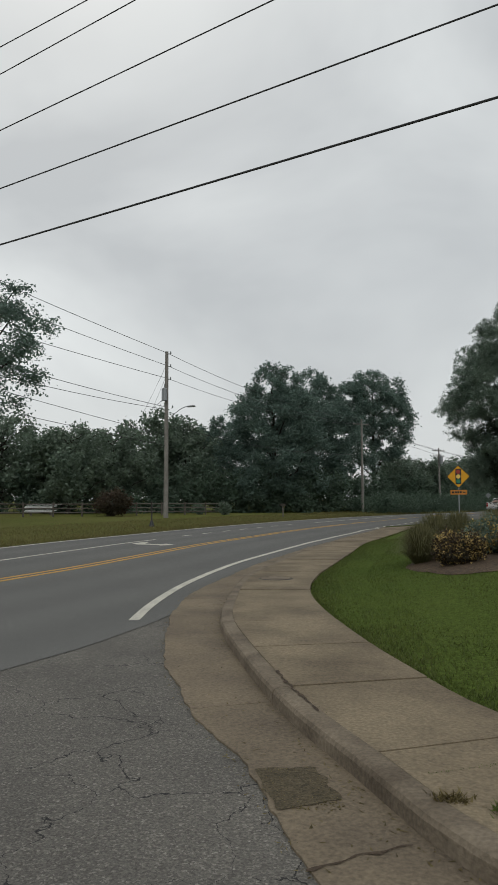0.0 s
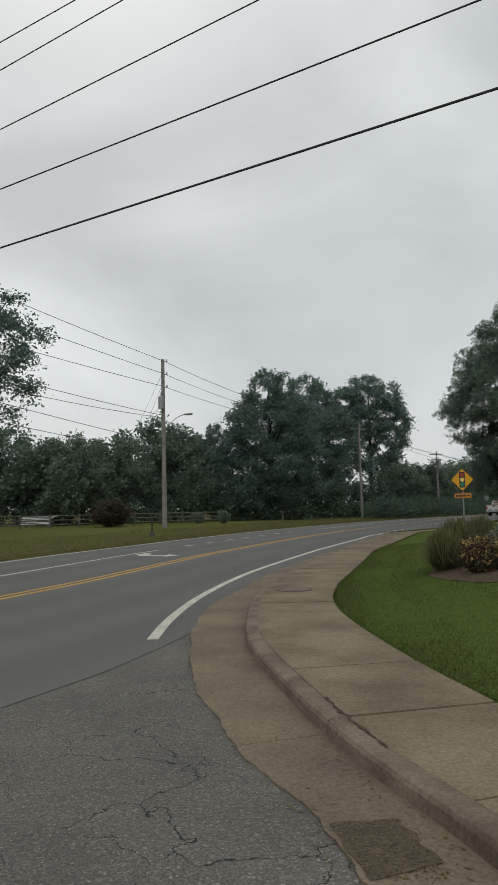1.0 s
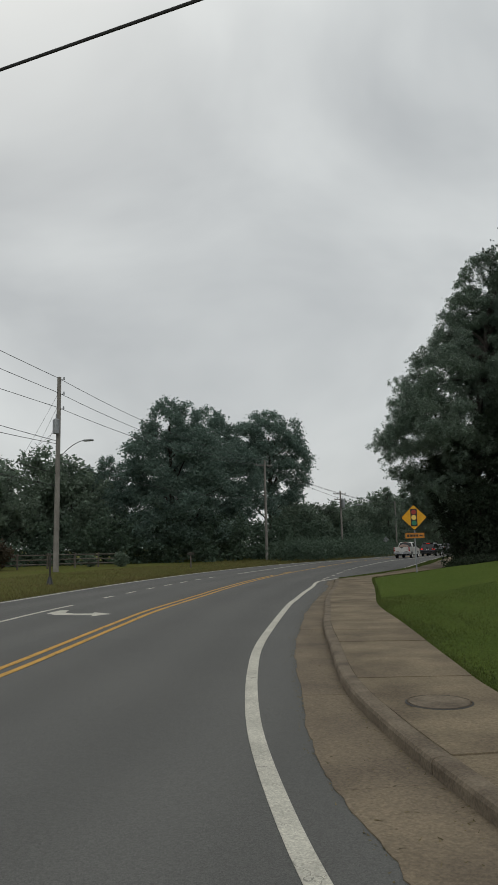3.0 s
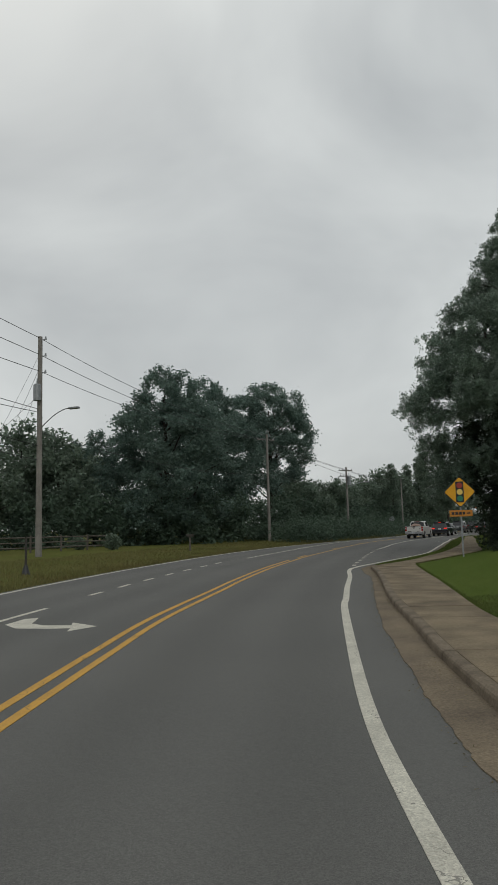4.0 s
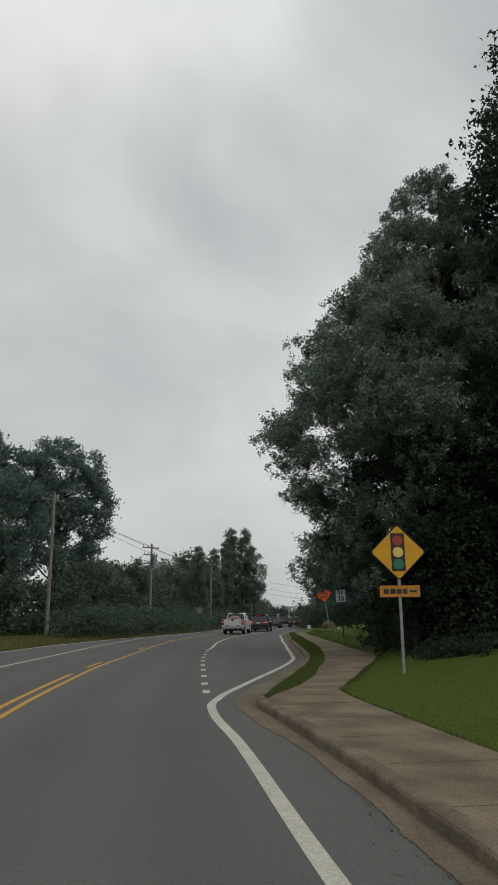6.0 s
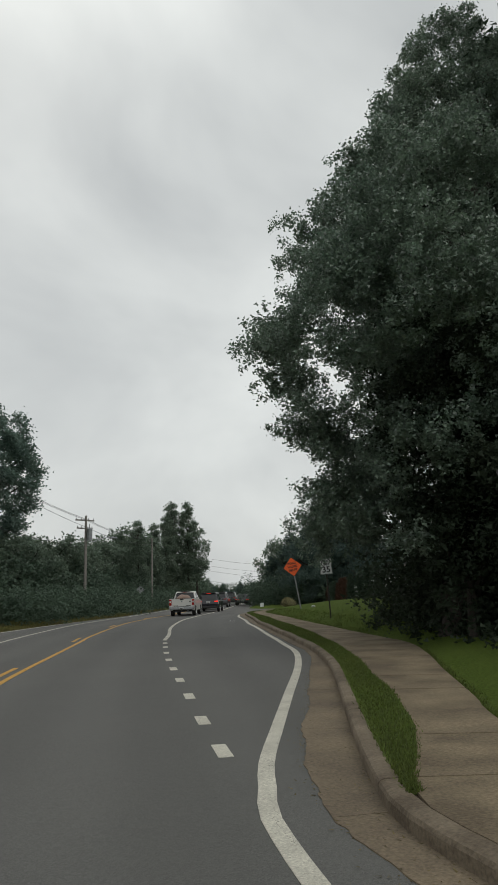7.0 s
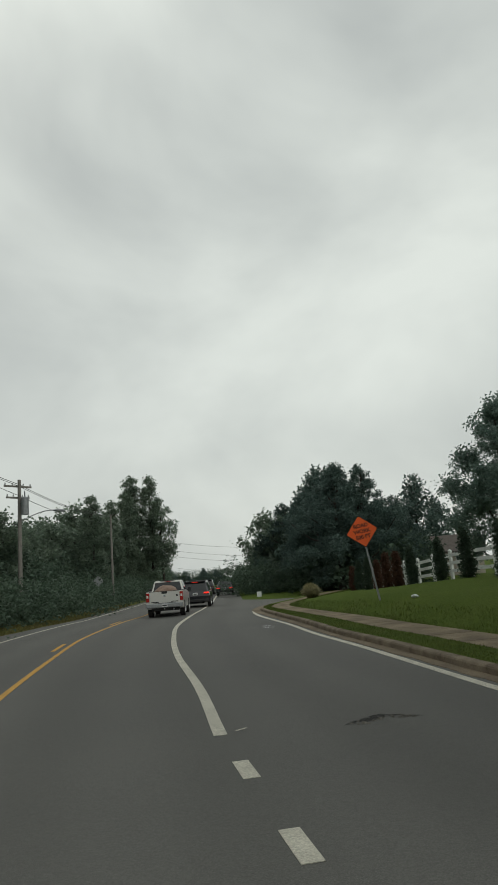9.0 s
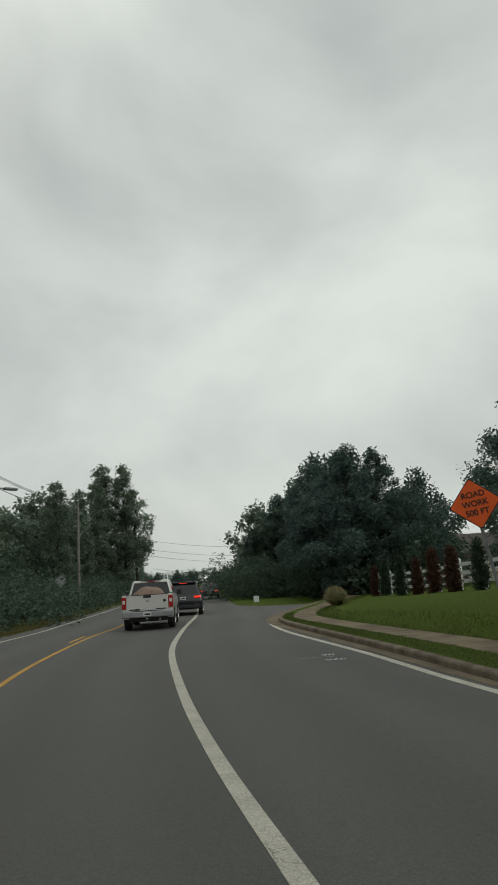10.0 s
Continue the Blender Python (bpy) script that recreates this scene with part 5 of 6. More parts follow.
pickup(on_road(22.6, 86.7, 3.6, 6.5, 0.95))
passenger_car(on_road(28.0, 94.2, .5, .87, 0.98), "suv", "dark blue-black sport utility car with lit brake lamps", "car", CAR_BLACK, 4.7, 1.92, 1.68, True, True)
passenger_car(on_road(31.3, 101.6, .5, .87), "saloon_car", "dark saloon car with lit red tail lamps", "car", CAR_GREY, 4.6, 1.8, 1.45, False, True)
passenger_car(on_road(43.0, 118.0, .5, .87), "saloon_car", "dark saloon car with lit lamps far along the road", "car", CAR_BLACK, 4.6, 1.8, 1.45, False, True)
passenger_car(on_road(36.9, 111.6, .5, .87), "suv", "grey sport utility car far along the road", "car", CAR_GREY, 4.6, 1.9, 1.7, True, False)
passenger_car(on_road(45.0, 126.2, .5, .87), "suv", "black sport utility car at the far end of the queue", "car", CAR_BLACK, 4.6, 1.9, 1.7, True, False)

# ---- white board fence with clipped conifers ----


def board_fence():
    top = tagged(new("board_fence"), "white three-rail board fence along the lawn", "fence")
    a, b = np.array((26.0, 63.5)), np.array((40.3, 92.5))
    n = 13
    ps = [a + (b - a) * k / n for k in range(n + 1)]
    zs = [ground_at(*p) for p in ps]
    for p, z in zip(ps, zs):
        bm = bmesh.new()
        box(bm, p[0], p[1], z + 0.6, 0.13, 0.13, 1.4, 0.008)
        post = part("post", bm, WHITE_VINYL, top)
        bm = bmesh.new()
        bmesh.ops.create_cone(bm, cap_ends=True, segments=4, radius1=0.115, radius2=0.01, depth=0.08, matrix=Matrix.Translation((p[0], p[1], z + 1.34)) @ Matrix.Rotation(radians(45), 4, "Z"))
        part("cap", bm, WHITE_VINYL, post)
    for k in range(n):
        for hgt in (0.38, 0.74, 1.1):
            p, q = Vector((*ps[k], zs[k] + hgt)), Vector((*ps[k + 1], zs[k + 1] + hgt))
            d = q - p
            bm = bmesh.new()
            box(bm, 0, 0, 0, d.length - 0.11, 0.045, 0.15, 0.006)
            bmesh.ops.transform(bm, matrix=Matrix.Translation((p + q) / 2) @ d.to_track_quat("X", "Z").to_matrix().to_4x4(), verts=bm.verts[:])
            part("rail", bm, WHITE_VINYL, top)


board_fence()


def conifer(m, label, h, r, mat, seed):
    rng = np.random.default_rng(seed)
    top = thing("conifer", m, label, "shrub", "conifers by the fence")
    bm = bmesh.new()
    rod(bm, (0, 0, -0.1), (0, 0, h * 0.8), 0.04, 0.015, 7)
    part("stem", bm, BARK, top)
    zs = np.linspace(0.1, h - 0.08, 22)
    centres, radii = [], []
    for z in zs:
        w = r * (1 - (z / h) ** 1.8) ** 0.6 * min(1, 0.65 + z * 1.2)
        for _ in range(5):
            a = rng.random() * 6.283
            centres.append((math.cos(a) * w * 0.55, math.sin(a) * w * 0.55, z + rng.normal() * 0.04))
            radii.append(max(0.05, w * 0.55))
    leaf_cloud("foliage", np.array(centres), np.array(radii), [55] * len(centres), 0.07, mat, top, seed, 1.2)
    return top


green_con = conifer(put(29.0, 71.4), "slim dark green clipped conifer before the fence", 1.95, 0.36, LEAF_DARK, 41)
brown_con = conifer(put(33.6, 80.7), "slim conifer gone brown before the fence", 1.85, 0.36, LEAF_BROWN, 42)
for k, (x, y, src, s) in enumerate(((27.4, 68.2, green_con, 1.02), (30.6, 74.5, green_con, 0.96), (32.5, 78.4, green_con, 0.98), (34.5, 82.6, brown_con, 1.04), (35.5, 84.6, brown_con, 0.92), (36.6, 86.8, green_con, 1.0), (37.9, 89.3, green_con, 0.96), (38.7, 91.0, brown_con, 0.9))):
    copy_at(src, put(x, y, 40 * k, s))

# ---- small things on the right-hand lawn ----


def tuft_plant(m, name, label, category, count, height, spread, mat, seed, width=0.02, lean=0.5):
    """A fountain of narrow blades."""
    rng = np.random.default_rng(seed)
    v, f = [], []
    for k in range(count):
        a = rng.random() * 6.283
        th = rng.random() ** 0.75 * 1.4
        r0, out, h = rng.random() * spread * 0.22, spread * lean * math.sin(th) * (0.7 + 0.4 * rng.random()), height * (0.12 + 0.88 * math.cos(th)) * (0.8 + 0.25 * rng.random())
        c, s = math.cos(a), math.sin(a)
        w = width * (0.6 + rng.random())
        b = len(v)
        for k_out, k_h, k_w in ((0.0, 0.0, 1.0), (0.42, 0.78, 0.8), (0.8, 1.0, 0.5)):
            x, y, z = r0 + out * k_out, w * k_w, h * k_h
            v += [(c * x - s * y, s * x + c * y, z), (c * x + s * y, s * x - c * y, z)]
        v.append((c * (r0 + out * 1.1), s * (r0 + out * 1.1), h * 0.82))
        f += [(b, b + 1, b + 3, b + 2), (b + 2, b + 3, b + 5, b + 4), (b + 4, b + 5, b + 6)]
    ob = mesh_part(name, v, f, mat)
    ob.matrix_basis = m
    return tagged(ob, label, category)


def shrub(m, label, h, r, mats, seed, leaves=2600, size=0.07, category="shrub"):
    rng = np.random.default_rng(seed)
    top = thing("shrub", m, label, category)
    bm = bmesh.new()
    centres, radii = [], []
    for _ in range(34):
        v = rng.normal(size=3)
        v /= np.linalg.norm(v)
        c = np.array([v[0] * r * 0.68, v[1] * r * 0.68, h * 0.5 + v[2] * h * 0.32]) * (0.8 + 0.3 * rng.random())
        centres.append(c)
        radii.append(r * (0.22 + 0.16 * rng.random()))
    for c in centres[:12]:
        limb(bm, (0, 0, -0.05), c, 0.03 * r + 0.008, 0.006, rng, 2)
    part("stems", bm, BARK, top)
    for i, mt in enumerate(mats):
        n = int((leaves if i == 0 else leaves * 0.45) / len(centres))
        rr = np.array(radii) * (1 if i == 0 else 1.12)
        leaf_cloud("leaves" if i == 0 else "blossom", np.array(centres), rr, [n] * len(centres), size * (1 if i == 0 else 0.8), mt, top, seed + i)
    return top


bx, by = 4.75, 12.3
bm = bmesh.new()
g = bmesh.ops.create_uvsphere(bm, u_segments=30, v_segments=10, radius=1.0)["verts"]
for v in bm.verts:
    k = 1 + 0.18 * noise.noise(Vector((v.co.x * 2, v.co.y * 2, 4))) + 0.05 * noise.noise(Vector((v.co.x * 9, v.co.y * 9, 4)))
    v.co = Vector((v.co.x * 1.35 * k, v.co.y * 2.3 * k, v.co.z * 0.07))
    v.co = Vector((v.co.x + bx, v.co.y + by, v.co.z + ground_at(v.co.x + bx, v.co.y + by) + 0.01))
tagged(part("flower_bed", bm, MULCH), "low mound of brown mulch planted with shrubs", "flower bed", kind="structure")
shrub(put(4.25, 11.5), "low shrub with cream and yellow blossom on the mulch bed", 0.72, 0.52, (LEAF_RED, FLOWER), 51, 7500, 0.045)
shrub(put(5.05, 12.5), "low shrub thick with yellow blossom on the mulch bed", 0.85, 0.58, (LEAF_LIGHT, FLOWER), 52, 7500, 0.045)
shrub(put(5.5, 11.4), "low shrub with fading reddish blossom on the mulch bed", 0.8, 0.55, (LEAF_RED, FLOWER), 53, 7500, 0.045)
for k, (x, y, h) in enumerate(((3.75, 12.9, 0.85), (4.15, 13.6, 1.0), (4.7, 14.1, 0.95), (5.4, 13.6, 0.9))):
    tuft_plant(put(x, y), "ornamental_grass", "soft olive clump of arching ornamental grass on the bed", "plant", 2200, h, 0.7, STRAW, 54 + k * 7, 0.004, 0.9)
tuft_plant(put(30.8, 85.1), "ornamental_grass", "pale rounded clump of ornamental grass beside the pavement", "plant", 3000, 0.88, 0.75, PALE_STRAW, 56, 0.011, 0.8)
tuft_plant(put(31.5, 85.9), "ornamental_grass", "pale rounded clump of ornamental grass beside the pavement", "plant", 3000, 0.8, 0.75, PALE_STRAW, 57, 0.011, 0.8)

bm = bmesh.new()
bmesh.ops.create_uvsphere(bm, u_segments=10, v_segments=6, radius=0.09)
for v in bm.verts:
    v.co = Vector((v.co.x * 1.5, v.co.y, v.co.z * 0.6)) * (1 + 0.4 * noise.noise(v.co * 14))
ob = part("litter", bm, SIGN_WHITE)
ob.matrix_basis = put(22.6, 67.8, 0, 1, 0.04)
tagged(ob, "crumpled scrap of white paper lying on the lawn", "litter")

# manhole ring in the pavement and a broken patch in the gutter
bm = bmesh.new()
rod(bm, (0, 0, 0), (0, 0, 0.012), 0.30, 0.30, 32)
cover = part("manhole_cover", bm, KERB_CONCRETE)
cover.matrix_basis = Matrix.Translation((0.85, 12.0, 0.142))
tagged(cover, "round concrete manhole cover set in the pavement", "manhole cover")
bm = bmesh.new()
bmesh.ops.create_cone(bm, cap_ends=False, segments=32, radius1=0.335, radius2=0.315, depth=0.01)
bmesh.ops.translate(bm, vec=(0, 0, 0.006), verts=bm.verts[:])
part("rim", bm, DARK_STEEL, cover)
ring = []
for (x0, y0), (x1, y1) in zip(((1.42, 2.61), (1.80, 2.68), (1.95, 2.22), (1.61, 2.04)), ((1.80, 2.68), (1.95, 2.22), (1.61, 2.04), (1.42, 2.61))):
    for t in np.linspace(0, 1, 14, endpoint=False):
        x, y = x0 + (x1 - x0) * t, y0 + (y1 - y0) * t
        ring.append((x + 0.05 * noise.noise(Vector((x * 9, y * 9, 1))), y + 0.05 * noise.noise(Vector((x * 9, y * 9, 5)))))
patch = mesh_part("gutter_patch", [(x, y, 0.0125) for x, y in ring] + [(1.69, 2.39, 0.02)], [((i + 1) % len(ring), i, len(ring)) for i in range(len(ring))], SILT)
tagged(patch, "square patch of silt and dead grass in the gutter", "gutter patch", kind="structure")
for pts, wd, z, nm, lb in ((((1.42, 4.58), (1.48, 4.35), (1.55, 4.11), (1.64, 3.86), (1.75, 3.56), (1.81, 3.39)), 0.015, 0.1475, "kerb_spall", "ragged dark spall along the joint behind the kerb"), (((1.78, 1.43), (1.95, 1.54), (2.11, 1.64), (2.29, 1.72)), 0.012, 0.0135, "gutter_crack", "dark crack across the concrete gutter")):
    ln = smooth_line(pts, 0.02)
    ln = ln + np.array([(noise.noise(Vector((k * 0.17, 2, 0))), noise.noise(Vector((k * 0.17, 8, 0)))) for k in range(len(ln))]) * 0.03
    wv = wd * np.array([max(0.1, 0.6 + 1.3 * noise.noise(Vector((k * 0.23, 5, 0)))) for k in range(len(ln))])
    tagged(ribbon(nm, offset(ln, -wv), offset(ln, wv), z, SOIL), lb, "road damage", kind="structure")
rng = np.random.default_rng(9)

# ---- far verge ----


def rail_fence():
    top = tagged(new("rail_fence"), "grey weathered split-rail fence beyond the far verge", "fence")
    line = smooth_line([(-46, 42), (-36, 47.5), (-24.8, 55.5), (-21.4, 58.2), (-13, 65), (-8, 71)], 2.6)
    zs = [ground_at(*p) for p in line]
    for p, z in zip(line, zs):
        bm = bmesh.new()
        box(bm, p[0], p[1], z + 0.55, 0.13, 0.13, 1.4, 0.01)
        part("post", bm, GREY_WOOD, top)
    for k in range(len(line) - 1):
        for hgt in (0.35, 0.72, 1.1):
            p, q = Vector((*line[k], zs[k] + hgt)), Vector((*line[k + 1], zs[k + 1] + hgt))
            bm = bmesh.new()
            rod(bm, p, q, 0.05, 0.045, 6)
            part("rail", bm, GREY_WOOD, top)


rail_fence()
stack = thing("board_stack", put(-25.2, 62.2, 28), "stack of white-painted boards lying by the fence", "boards")
for k in range(6):
    slab_part("board", WHITE_VINYL, stack, 0.25 * (k % 3) - 0.2, 0.1 * (k % 2), 0.35 + k * 0.13, 2.6 + 0.3 * (k % 3), 0.25, 0.06, 0.006)
for k in (-0.9, 0.9):
    slab_part("bearer", GREY_WOOD, stack, k, 0, 0.14, 0.15, 0.7, 0.32, 0.01)
for (x, y), s in (((-11.3, 69.0), 1.0), ((-8.4, 67.0), 1.15)):
    shrub(put(x, y, 0, s), "small rounded garden shrub on the far verge", 1.15, 0.62, (LEAF_LIGHT,), 61, 2200, 0.1)
shrub(put(-17.7, 60.6), "large reddish-brown bush beside the rail fence", 2.5, 1.9, (LEAF_RED,), 62, 4200, 0.17)
shrub(put(-30.5, 46.5), "low dark bush on the far verge", 0.7, 0.9, (LEAF_DARK,), 63, 1500, 0.12)

shed = thing("shed", put(-36.5, 68, 30), "low shed with a pale metal roof", "shed")
slab_part("wall", SIDING, shed, 0, 0, 1.1, 5.0, 4.0, 2.2, 0.02)
bm = bmesh.new()
silhouette(bm, [(-2.4, 2.15), (0, 3.0), (2.4, 2.15), (2.4, 2.25), (0, 3.12), (-2.4, 2.25)], 2.8, 0.0)
part("roof", bm, TRIM_WHITE, shed)

marker = thing("marker_post", put(-8.7, 39.6), "slim dark marker post with a flared base", "post")
bm = bmesh.new()
rod(bm, (0, 0, 0.3), (0, 0, 1.5), 0.05, 0.045, 10)
part("post", bm, DARK_STEEL, marker)
bm = bmesh.new()
rod(bm, (0, 0, -0.05), (0, 0, 0.38), 0.19, 0.07, 12)
part("base", bm, BLACK_PLASTIC, marker)


def mailbox(x, y, turn, label, mat):
    top = thing("mailbox", put(x, y, turn), label, "mailbox", "mailboxes")
    slab_part("post", GREY_WOOD, top, 0, 0, 0.5, 0.1, 0.1, 1.1, 0.01)
    bm = bmesh.new()
    silhouette(bm, [(-0.28, 1.0), (0.28, 1.0), (0.28, 1.14), (0.28, 1.2), (-0.28, 1.2), (-0.28, 1.14)], 0.1, 0.03)
    bx_ = part("box", bm, mat, top)
    slab_part("flag", SIGN_RED, bx_, 0.115, 0.05, 1.16, 0.01, 0.03, 0.14)


mailbox(-2.3, 62.4, 65, "small dark mailbox on a timber post", DARK_STEEL)
mailbox(14.0, 90.4, 65, "white mailbox on a timber post beside the road", SIGN_WHITE)

cabinet = thing("utility_box", put(36.0, 99.5, -30, 0.72), "small white utility box on the far corner verge", "utility box")
slab_part("case", SIGN_WHITE, cabinet, 0, 0, 0.24, 0.5, 0.34, 0.52, 0.02)
slab_part("lid", SIGN_WHITE, cabinet, 0, 0, 0.52, 0.54, 0.38, 0.05, 0.015)

back = thing("traffic_sign", put(25.7, 107.7, -20), "back of a diamond sign on a slim post", "traffic sign")
bm = bmesh.new()
box(bm, 0, 0.03, 1.1, 0.05, 0.04, 2.4, 0.006)
part("post", bm, GALVANISED, back)
bm = bmesh.new()
diamond(bm, 0.45, 2.15, 0, 0.01, 0.04)
part("panel", bm, GALVANISED, back, "bare metal back of the panel")

# ---- house behind the fence ----
house = thing("house", put(63.6, 105.6, -42, 0.72), "beige house with a brown gabled roof and white trim", "house")
slab_part("wall", SIDING, house, 0, 0, 1.6, 9.0, 7.0, 3.4, 0.02)
bm = bmesh.new()
silhouette(bm, [(-4.0, 3.2), (0, 5.6), (4.0, 3.2), (4.0, 3.4), (0, 5.85), (-4.0, 3.4)], 4.9, 0.0)
part("roof", bm, ROOF_TILE, house)
bm = bmesh.new()
v = [bm.verts.new(p) for p in ((-4.45, -3.5, 3.2), (-4.45, 3.5, 3.2), (-4.45, 0, 5.5))]
bm.faces.new(v)
g = bmesh.ops.extrude_face_region(bm, geom=bm.faces[:])
bmesh.ops.translate(bm, vec=(8.9, 0, 0), verts=[e for e in g["geom"] if isinstance(e, bmesh.types.BMVert)])
bmesh.ops.recalc_face_normals(bm, faces=bm.faces[:])
part("gable", bm, SIDING, house)
porch = slab_part("porch_roof", ROOF_TILE, house, -1.5, -4.2, 2.7, 3.6, 1.8, 0.12, 0.01)
for x in (-3.0, 0.0):
    slab_part("porch_post", TRIM_WHITE, house, x, -4.9, 1.35, 0.16, 0.16, 2.7, 0.01)
for x in (-2.6, 1.2, 3.2):
    win = slab_part("window", TRIM_WHITE, house, x, -3.52, 1.9, 1.1, 0.08, 1.5, 0.01)
    for dz in (-0.34, 0.34):
        slab_part("pane", DARK_GLASS, win, x, -3.565, 1.9 + dz, 0.92, 0.02, 0.6)
for s in (-1, 1):
    bm = bmesh.new()
    rod(bm, (-4.92, s * 4.02, 3.28), (-4.92, 0, 5.7), 0.1, 0.1, 4)
    part("bargeboard", bm, TRIM_WHITE, house)

# ---- kerb, gutter and pavement ----


def sweep(name, line, profile, mat, parent, label=""):
    """A closed bar of that profile (offset to the right, height) along a line, with end caps."""
    k = len(profile)
    nn = normals(line)
    v, f = [], []
    for p, r in zip(line, nn):
        v += [(p[0] + r[0] * o, p[1] + r[1] * o, z) for o, z in profile]
    for i in range(len(line) - 1):
        for j in range(k):
            a, b = i * k + j, i * k + (j + 1) % k
            f.append((a, b, b + k, a + k)[::-1])
    f += [tuple(range(k))[::-1], tuple(range((len(line) - 1) * k, len(line) * k))]
    return mesh_part(name, v, f, mat, parent, label)


def widths(line, other):
    """Distance from each point of a line, square to it, to another line on its right."""
    nn, w = normals(line), []
    for p, v in zip(line, nn):
        best = 99.0
        for a, b in zip(other[:-1], other[1:]):
            e = b - a
            det = v[0] * -e[1] + v[1] * e[0]
            if abs(det) < 1e-9:
                continue
            d = a - p
            k = (d[0] * -e[1] + d[1] * e[0]) / det
            u = (v[0] * d[1] - v[1] * d[0]) / det
            if 0 <= u <= 1 and 0.05 < k < best:
                best = k
        w.append(best if best < 8 else (w[-1] if w else 2.0))
    return np.array(w)


kerb_top = tagged(new("kerb"), "low rounded concrete kerb with a pale gutter apron", "kerb", kind="structure")
gut_w = widths(GUTTER, KERB)
KERB_PROFILE = [(0.0, -0.1), (0.0, 0.09), (0.015, 0.118), (0.05, 0.132), (0.15, 0.135), (0.1645, 0.134), (0.165, -0.1)]
gi = np.where((GUTTER[:, 1] > -17))[0]
for i in range(0, len(gi) - 1, 8):
    idx = gi[i:i + 9]
    if len(idx) < 3:
        break
    a = GUTTER[idx].copy()
    b = offset(GUTTER, np.maximum(gut_w, 0.12))[idx]
    d = (a[-1] - a[0]) / np.linalg.norm(a[-1] - a[0]) * 0.006
    a[0] += d
    b[0] += d
    fine = np.linspace(0, len(a) - 1, 6 * (len(a) - 1) + 1)
    side_ = normals(GUTTER)[idx]
    a, b, side_ = (np.column_stack([np.interp(fine, np.arange(len(w_)), w_[:, c_]) for c_ in (0, 1)]) for w_ in (a, b, side_))
    broken = np.array([0.05 * noise.noise(Vector((p[0] * 0.9, p[1] * 0.9, 7))) + 0.03 * noise.noise(Vector((p[0] * 5, p[1] * 5, 3))) + 0.015 * noise.noise(Vector((p[0] * 17, p[1] * 17, 5))) for p in a])
    a = a + side_ * broken[:, None]
    ob = ribbon("gutter_slab", a, b, 0.008 + 0.003 * random.random(), GUTTER_CONCRETE, kerb_top, thick=0.12)
ki = np.where(KERB[:, 1] > -16.5)[0]
for i in range(0, len(ki) - 1, 8):
    idx = ki[i:i + 9]
    if len(idx) < 3:
        break
    ln = KERB[idx].copy()
    ln[0] += (ln[1] - ln[0]) * 0.02
    ln[-1] -= (ln[-1] - ln[-2]) * 0.02
    dz = 0.006 * random.random()
    sweep("kerb_stone", ln, [(o, z + dz) for o, z in KERB_PROFILE], KERB_CONCRETE, kerb_top)

pave_top = tagged(new("pavement"), "brownish concrete pavement of separate cast slabs", "pavement", kind="structure")
kb = offset(KERB, 0.1665)
pw = widths(kb, LAWN)
ys = KERB[:, 1]
strip = np.interp(ys, [37.9, 38.5, 39.3, 40.4, 42.6, 44.5, 48.5, 54, 58, 68, 76, 82, 140], [0, 0.08, 0.29, 0.48, 0.55, 0.45, 0.48, 0.66, 0.84, 0.82, 0.6, 0.36, 0.36])
strip[:60] = np.where(ys[:60] < 30, 0, strip[:60])
inner = offset(kb, strip)
outer = offset(kb, np.maximum(pw, strip + 0.9))
for i in range(0, len(kb) - 1, 4):
    a, b = inner[i:i + 5].copy(), outer[i:i + 5].copy()
    if len(a) < 3:
        break
    d = (a[-1] - a[0]) / np.linalg.norm(a[-1] - a[0]) * 0.013
    a[0] += d
    b[0] += d
    a[-1] -= d
    b[-1] -= d
    ribbon("slab", a, b, 0.136 + 0.008 * random.random(), CONCRETE, pave_top, thick=0.12)

on = np.where(strip > 0.02)[0]
vg = ribbon("verge", kb[on] - normals(KERB)[on] * 0.01, inner[on], 0.139, GRASS, thick=0.1)
tagged(vg, "narrow strip of mown grass between kerb and pavement", "verge", kind="structure")
bed_joint = ribbon("pavement_bed", kb - normals(KERB) * 0.012, offset(kb, np.maximum(pw, strip + 0.9)), 0.118, SOIL)
tagged(bed_joint, "dark soil in the joints under the pavement slabs", "soil", kind="structure")

# ---- grass ----


def grass_blades(name, pts, height, seed, label, base=None, mat=None, flatten=0.45):
    rng = np.random.default_rng(seed)
    n = len(pts)
    z = ground_height(pts) if base is None else np.full(n, base)
    a = rng.random(n) * 6.283
    h = height * (0.5 + rng.random(n))
    w = 0.006 + 0.006 * rng.random(n)
    lean = rng.normal(size=(n, 2)) * height * flatten
    p = np.column_stack([pts, z - 0.01])
    s = np.column_stack([np.cos(a) * w, np.sin(a) * w, np.zeros(n)])
    tip = p + np.column_stack([lean, h])
    v = np.stack([p - s, p + s, tip], axis=1).reshape(-1, 3)
    me = bpy.data.meshes.new(name)
    me.vertices.add(3 * n)
    me.vertices.foreach_set("co", v.astype(np.float32).ravel())
    me.loops.add(3 * n)
    me.loops.foreach_set("vertex_index", np.arange(3 * n, dtype=np.int32))
    me.polygons.add(n)
    me.polygons.foreach_set("loop_start", np.arange(0, 3 * n, 3, dtype=np.int32))
    me.update(calc_edges=True)
    me.materials.append(mat or BLADE)
    return tagged(new(name, me), label, "grass", kind="stuff")


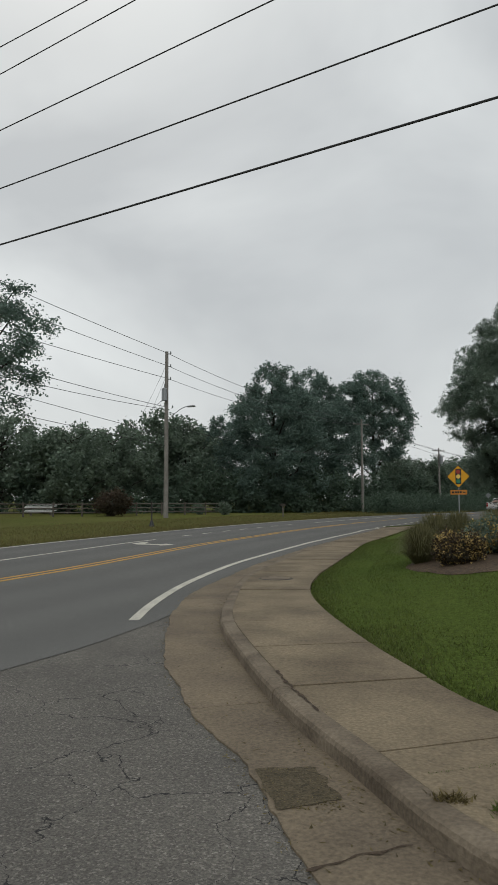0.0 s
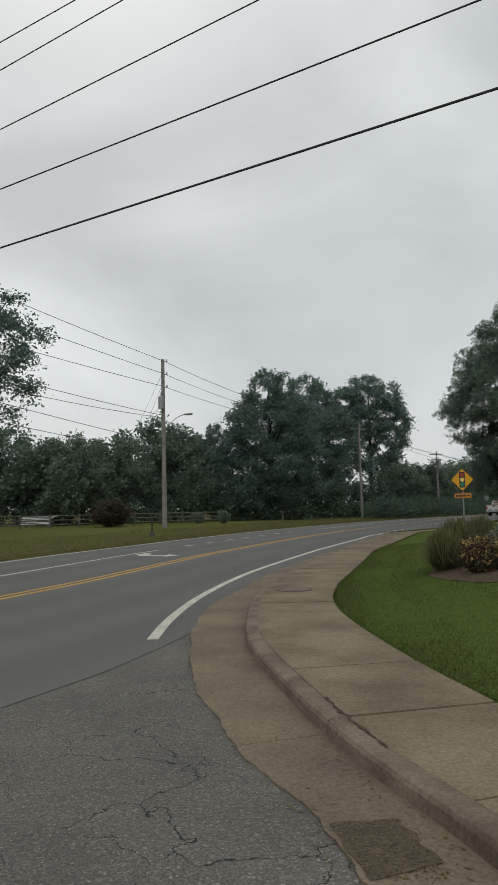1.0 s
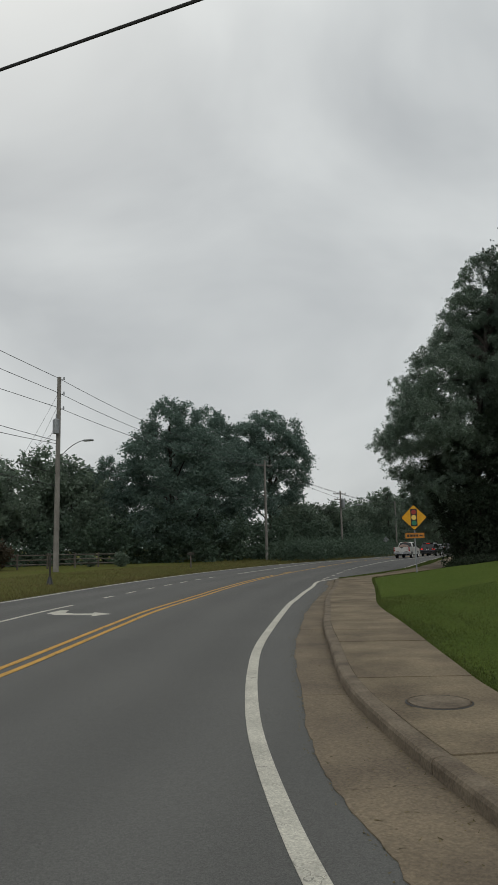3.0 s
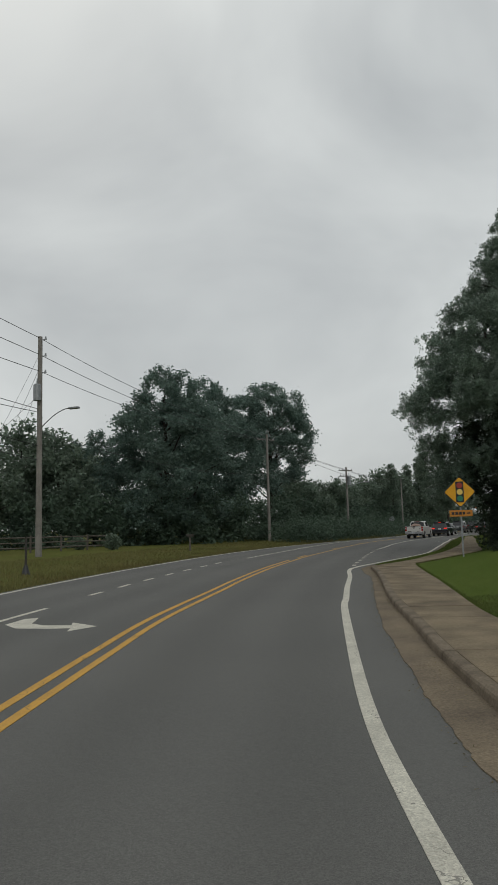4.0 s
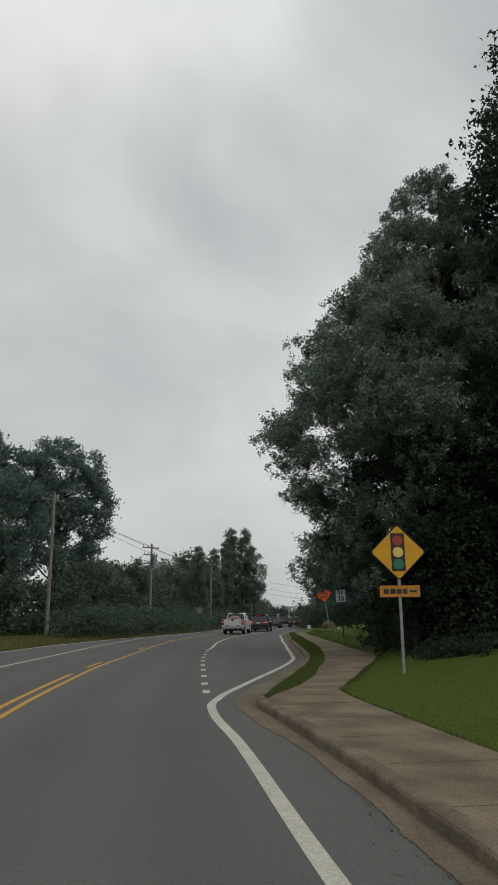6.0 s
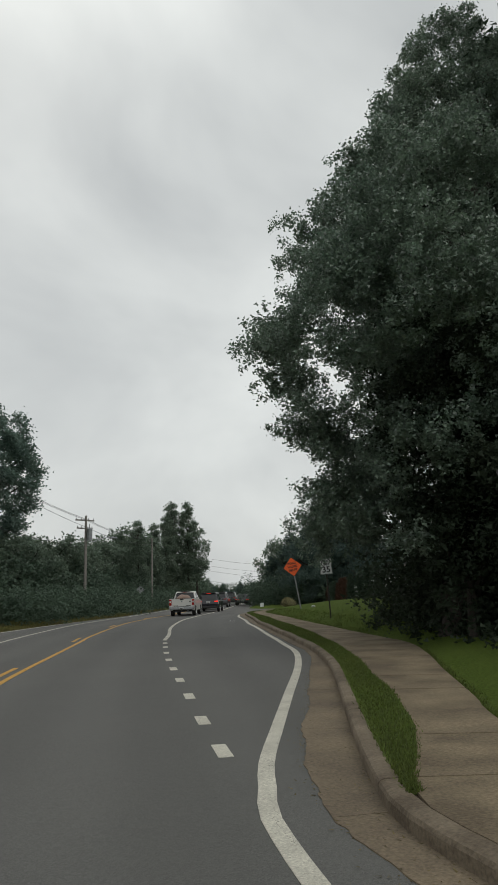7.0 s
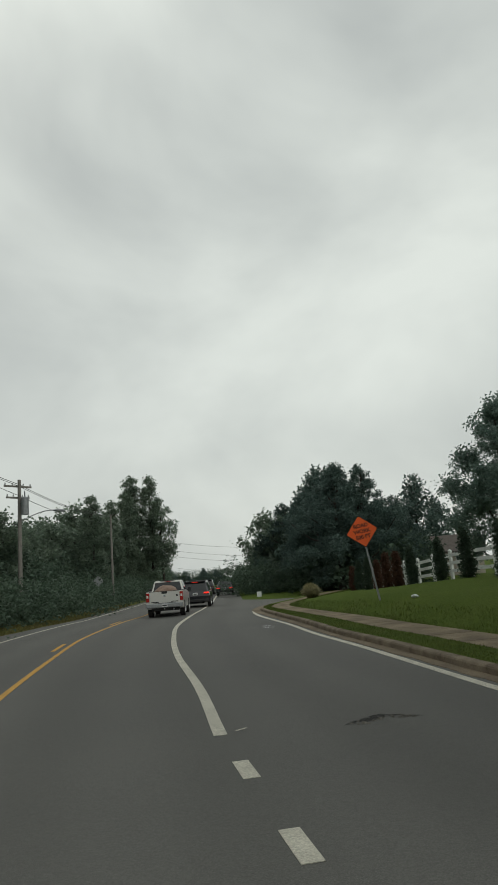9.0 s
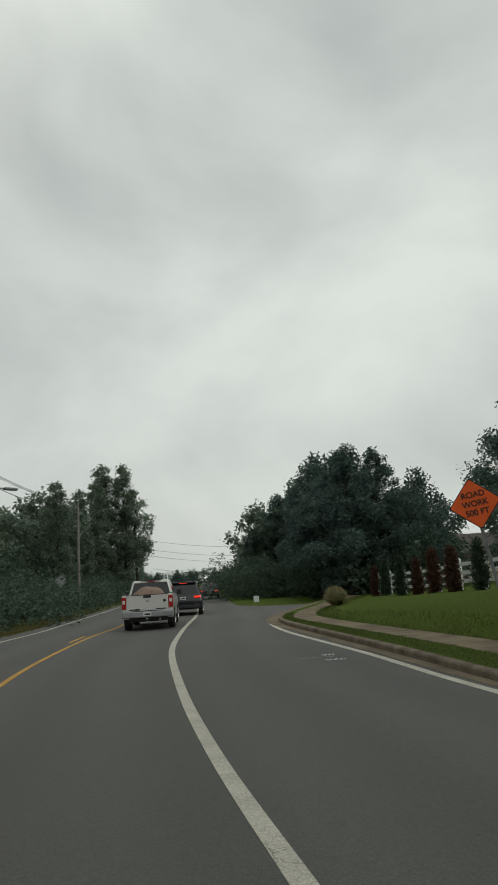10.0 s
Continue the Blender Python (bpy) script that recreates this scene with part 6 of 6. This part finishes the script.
def along(line, u):
    """Points at fractional places u on a line."""
    i = np.minimum(u.astype(int), len(line) - 2)
    f = (u - i)[:, None]
    return line[i] * (1 - f) + line[i + 1] * f


def scatter(line, n, near_, far_, power, blur):
    """Random points to the right of a line."""
    u = rng.random(n) * (len(line) - 1)
    return along(line, u) + along(normals(line), u) * (near_ + rng.random(n) ** power * (far_ - near_))[:, None] + rng.normal(size=(n, 2)) * blur


rng = np.random.default_rng(71)
close = LAWN[(LAWN[:, 1] > 0.5) & (LAWN[:, 1] < 48)]
grass_blades("lawn_fringe", scatter(close, 9000, -0.06, 0.12, 1.0, 0.03), 0.04, 72, "longer grass blades fringing the pavement edge")
first = LAWN[(LAWN[:, 1] > 0.5) & (LAWN[:, 1] < 26)]
grass_blades("lawn_blades", scatter(first, 165000, 0.0, 12, 1.5, 0.1), 0.03, 73, "short mown blades of the sloping lawn")
later = LAWN[(LAWN[:, 1] > 52) & (LAWN[:, 1] < 100)]
grass_blades("lawn_fringe", scatter(later, 16000, -0.05, 0.8, 1.8, 0.05), 0.07, 77, "grass blades fringing the pavement by the fence lawn")
von = on[on < len(kb)]
hi_ = min(len(von) - 1, 130)
u = rng.random(40000) ** 1.3 * (hi_ - 1)
w = rng.random(40000)
vp = along(kb[von], u) * (1 - w[:, None]) + along(inner[von], u) * w[:, None] + rng.normal(size=(40000, 2)) * 0.02
grass_blades("verge_blades", vp, 0.035, 74, "mown blades of the strip beside the kerb", 0.139)
lf = LEFT[(LEFT[:, 1] > 10) & (LEFT[:, 1] < 110)]
grass_blades("far_verge_blades", scatter(lf, 90000, 0.1, -9.0, 1.8, 0.2), 0.12, 75, "uneven olive grass along the far road edge", None, WILD_BLADE)
grass_blades("far_verge_straw", scatter(lf, 9000, 0.15, -0.5, 1.5, 0.08), 0.06, 78, "dry straw fringe at the far road edge", None, DRY_BLADE, 0.9)
pp = np.array([(1.45, 2.06)]) + rng.random((1500, 2)) * (0.5, 0.62)
keep = (side_distance(pp, np.array([(1.61, 2.04), (1.42, 2.61)])) > 0.03) & (side_distance(pp, np.array([(1.80, 2.68), (1.95, 2.22)])) > 0.02) & (side_distance(pp, np.array([(1.42, 2.61), (1.80, 2.68)])) > 0.02)
grass_blades("gutter_weeds", pp[keep], 0.012, 76, "short dry weeds in the silted gutter patch", 0.013, DRY_BLADE, 1.6)
foot = KERB[(KERB[:, 1] > -3) & (KERB[:, 1] < 46)]
grass_blades("gutter_litter", scatter(foot, 2600, -0.02, -0.7, 3.0, 0.03), 0.008, 79, "bits of straw and dead leaf along the kerb foot", 0.018, DRY_BLADE, 3.5)
lip = GUTTER[(GUTTER[:, 1] > -3) & (GUTTER[:, 1] < 46)]
grass_blades("lip_litter", scatter(lip, 1500, -0.08, 0.06, 1.0, 0.02), 0.006, 80, "grit and straw caught at the gutter lip", 0.014, DRY_BLADE, 3.0)
seam = np.column_stack([np.linspace(2.44, 2.98, 170), np.linspace(2.29, 2.52, 170)])
grass_blades("joint_grass", seam + rng.normal(size=seam.shape) * 0.01, 0.014, 81, "grass growing out of a pavement joint", 0.138)
tuft_at = np.array([(2.80, 1.82)]) + rng.normal(size=(220, 2)) * (0.05, 0.04)
grass_blades("joint_grass", tuft_at, 0.05, 82, "grass tuft growing out of broken pavement", 0.138, None, 0.8)
weed_at = np.array([(2.50, 1.95)]) + rng.normal(size=(160, 2)) * (0.05, 0.03)
grass_blades("joint_weeds", weed_at, 0.04, 83, "dry weeds in a spalled kerb joint", 0.136, DRY_BLADE, 1.0)
chip_at = np.vstack([scatter(KERB[(KERB[:, 1] > 3.2) & (KERB[:, 1] < 5.2)], 260, 0.15, 0.24, 1.0, 0.015)])
grass_blades("kerb_moss", chip_at, 0.012, 84, "dark moss and grit in the kerb joint", 0.138, DRY_BLADE, 1.5)
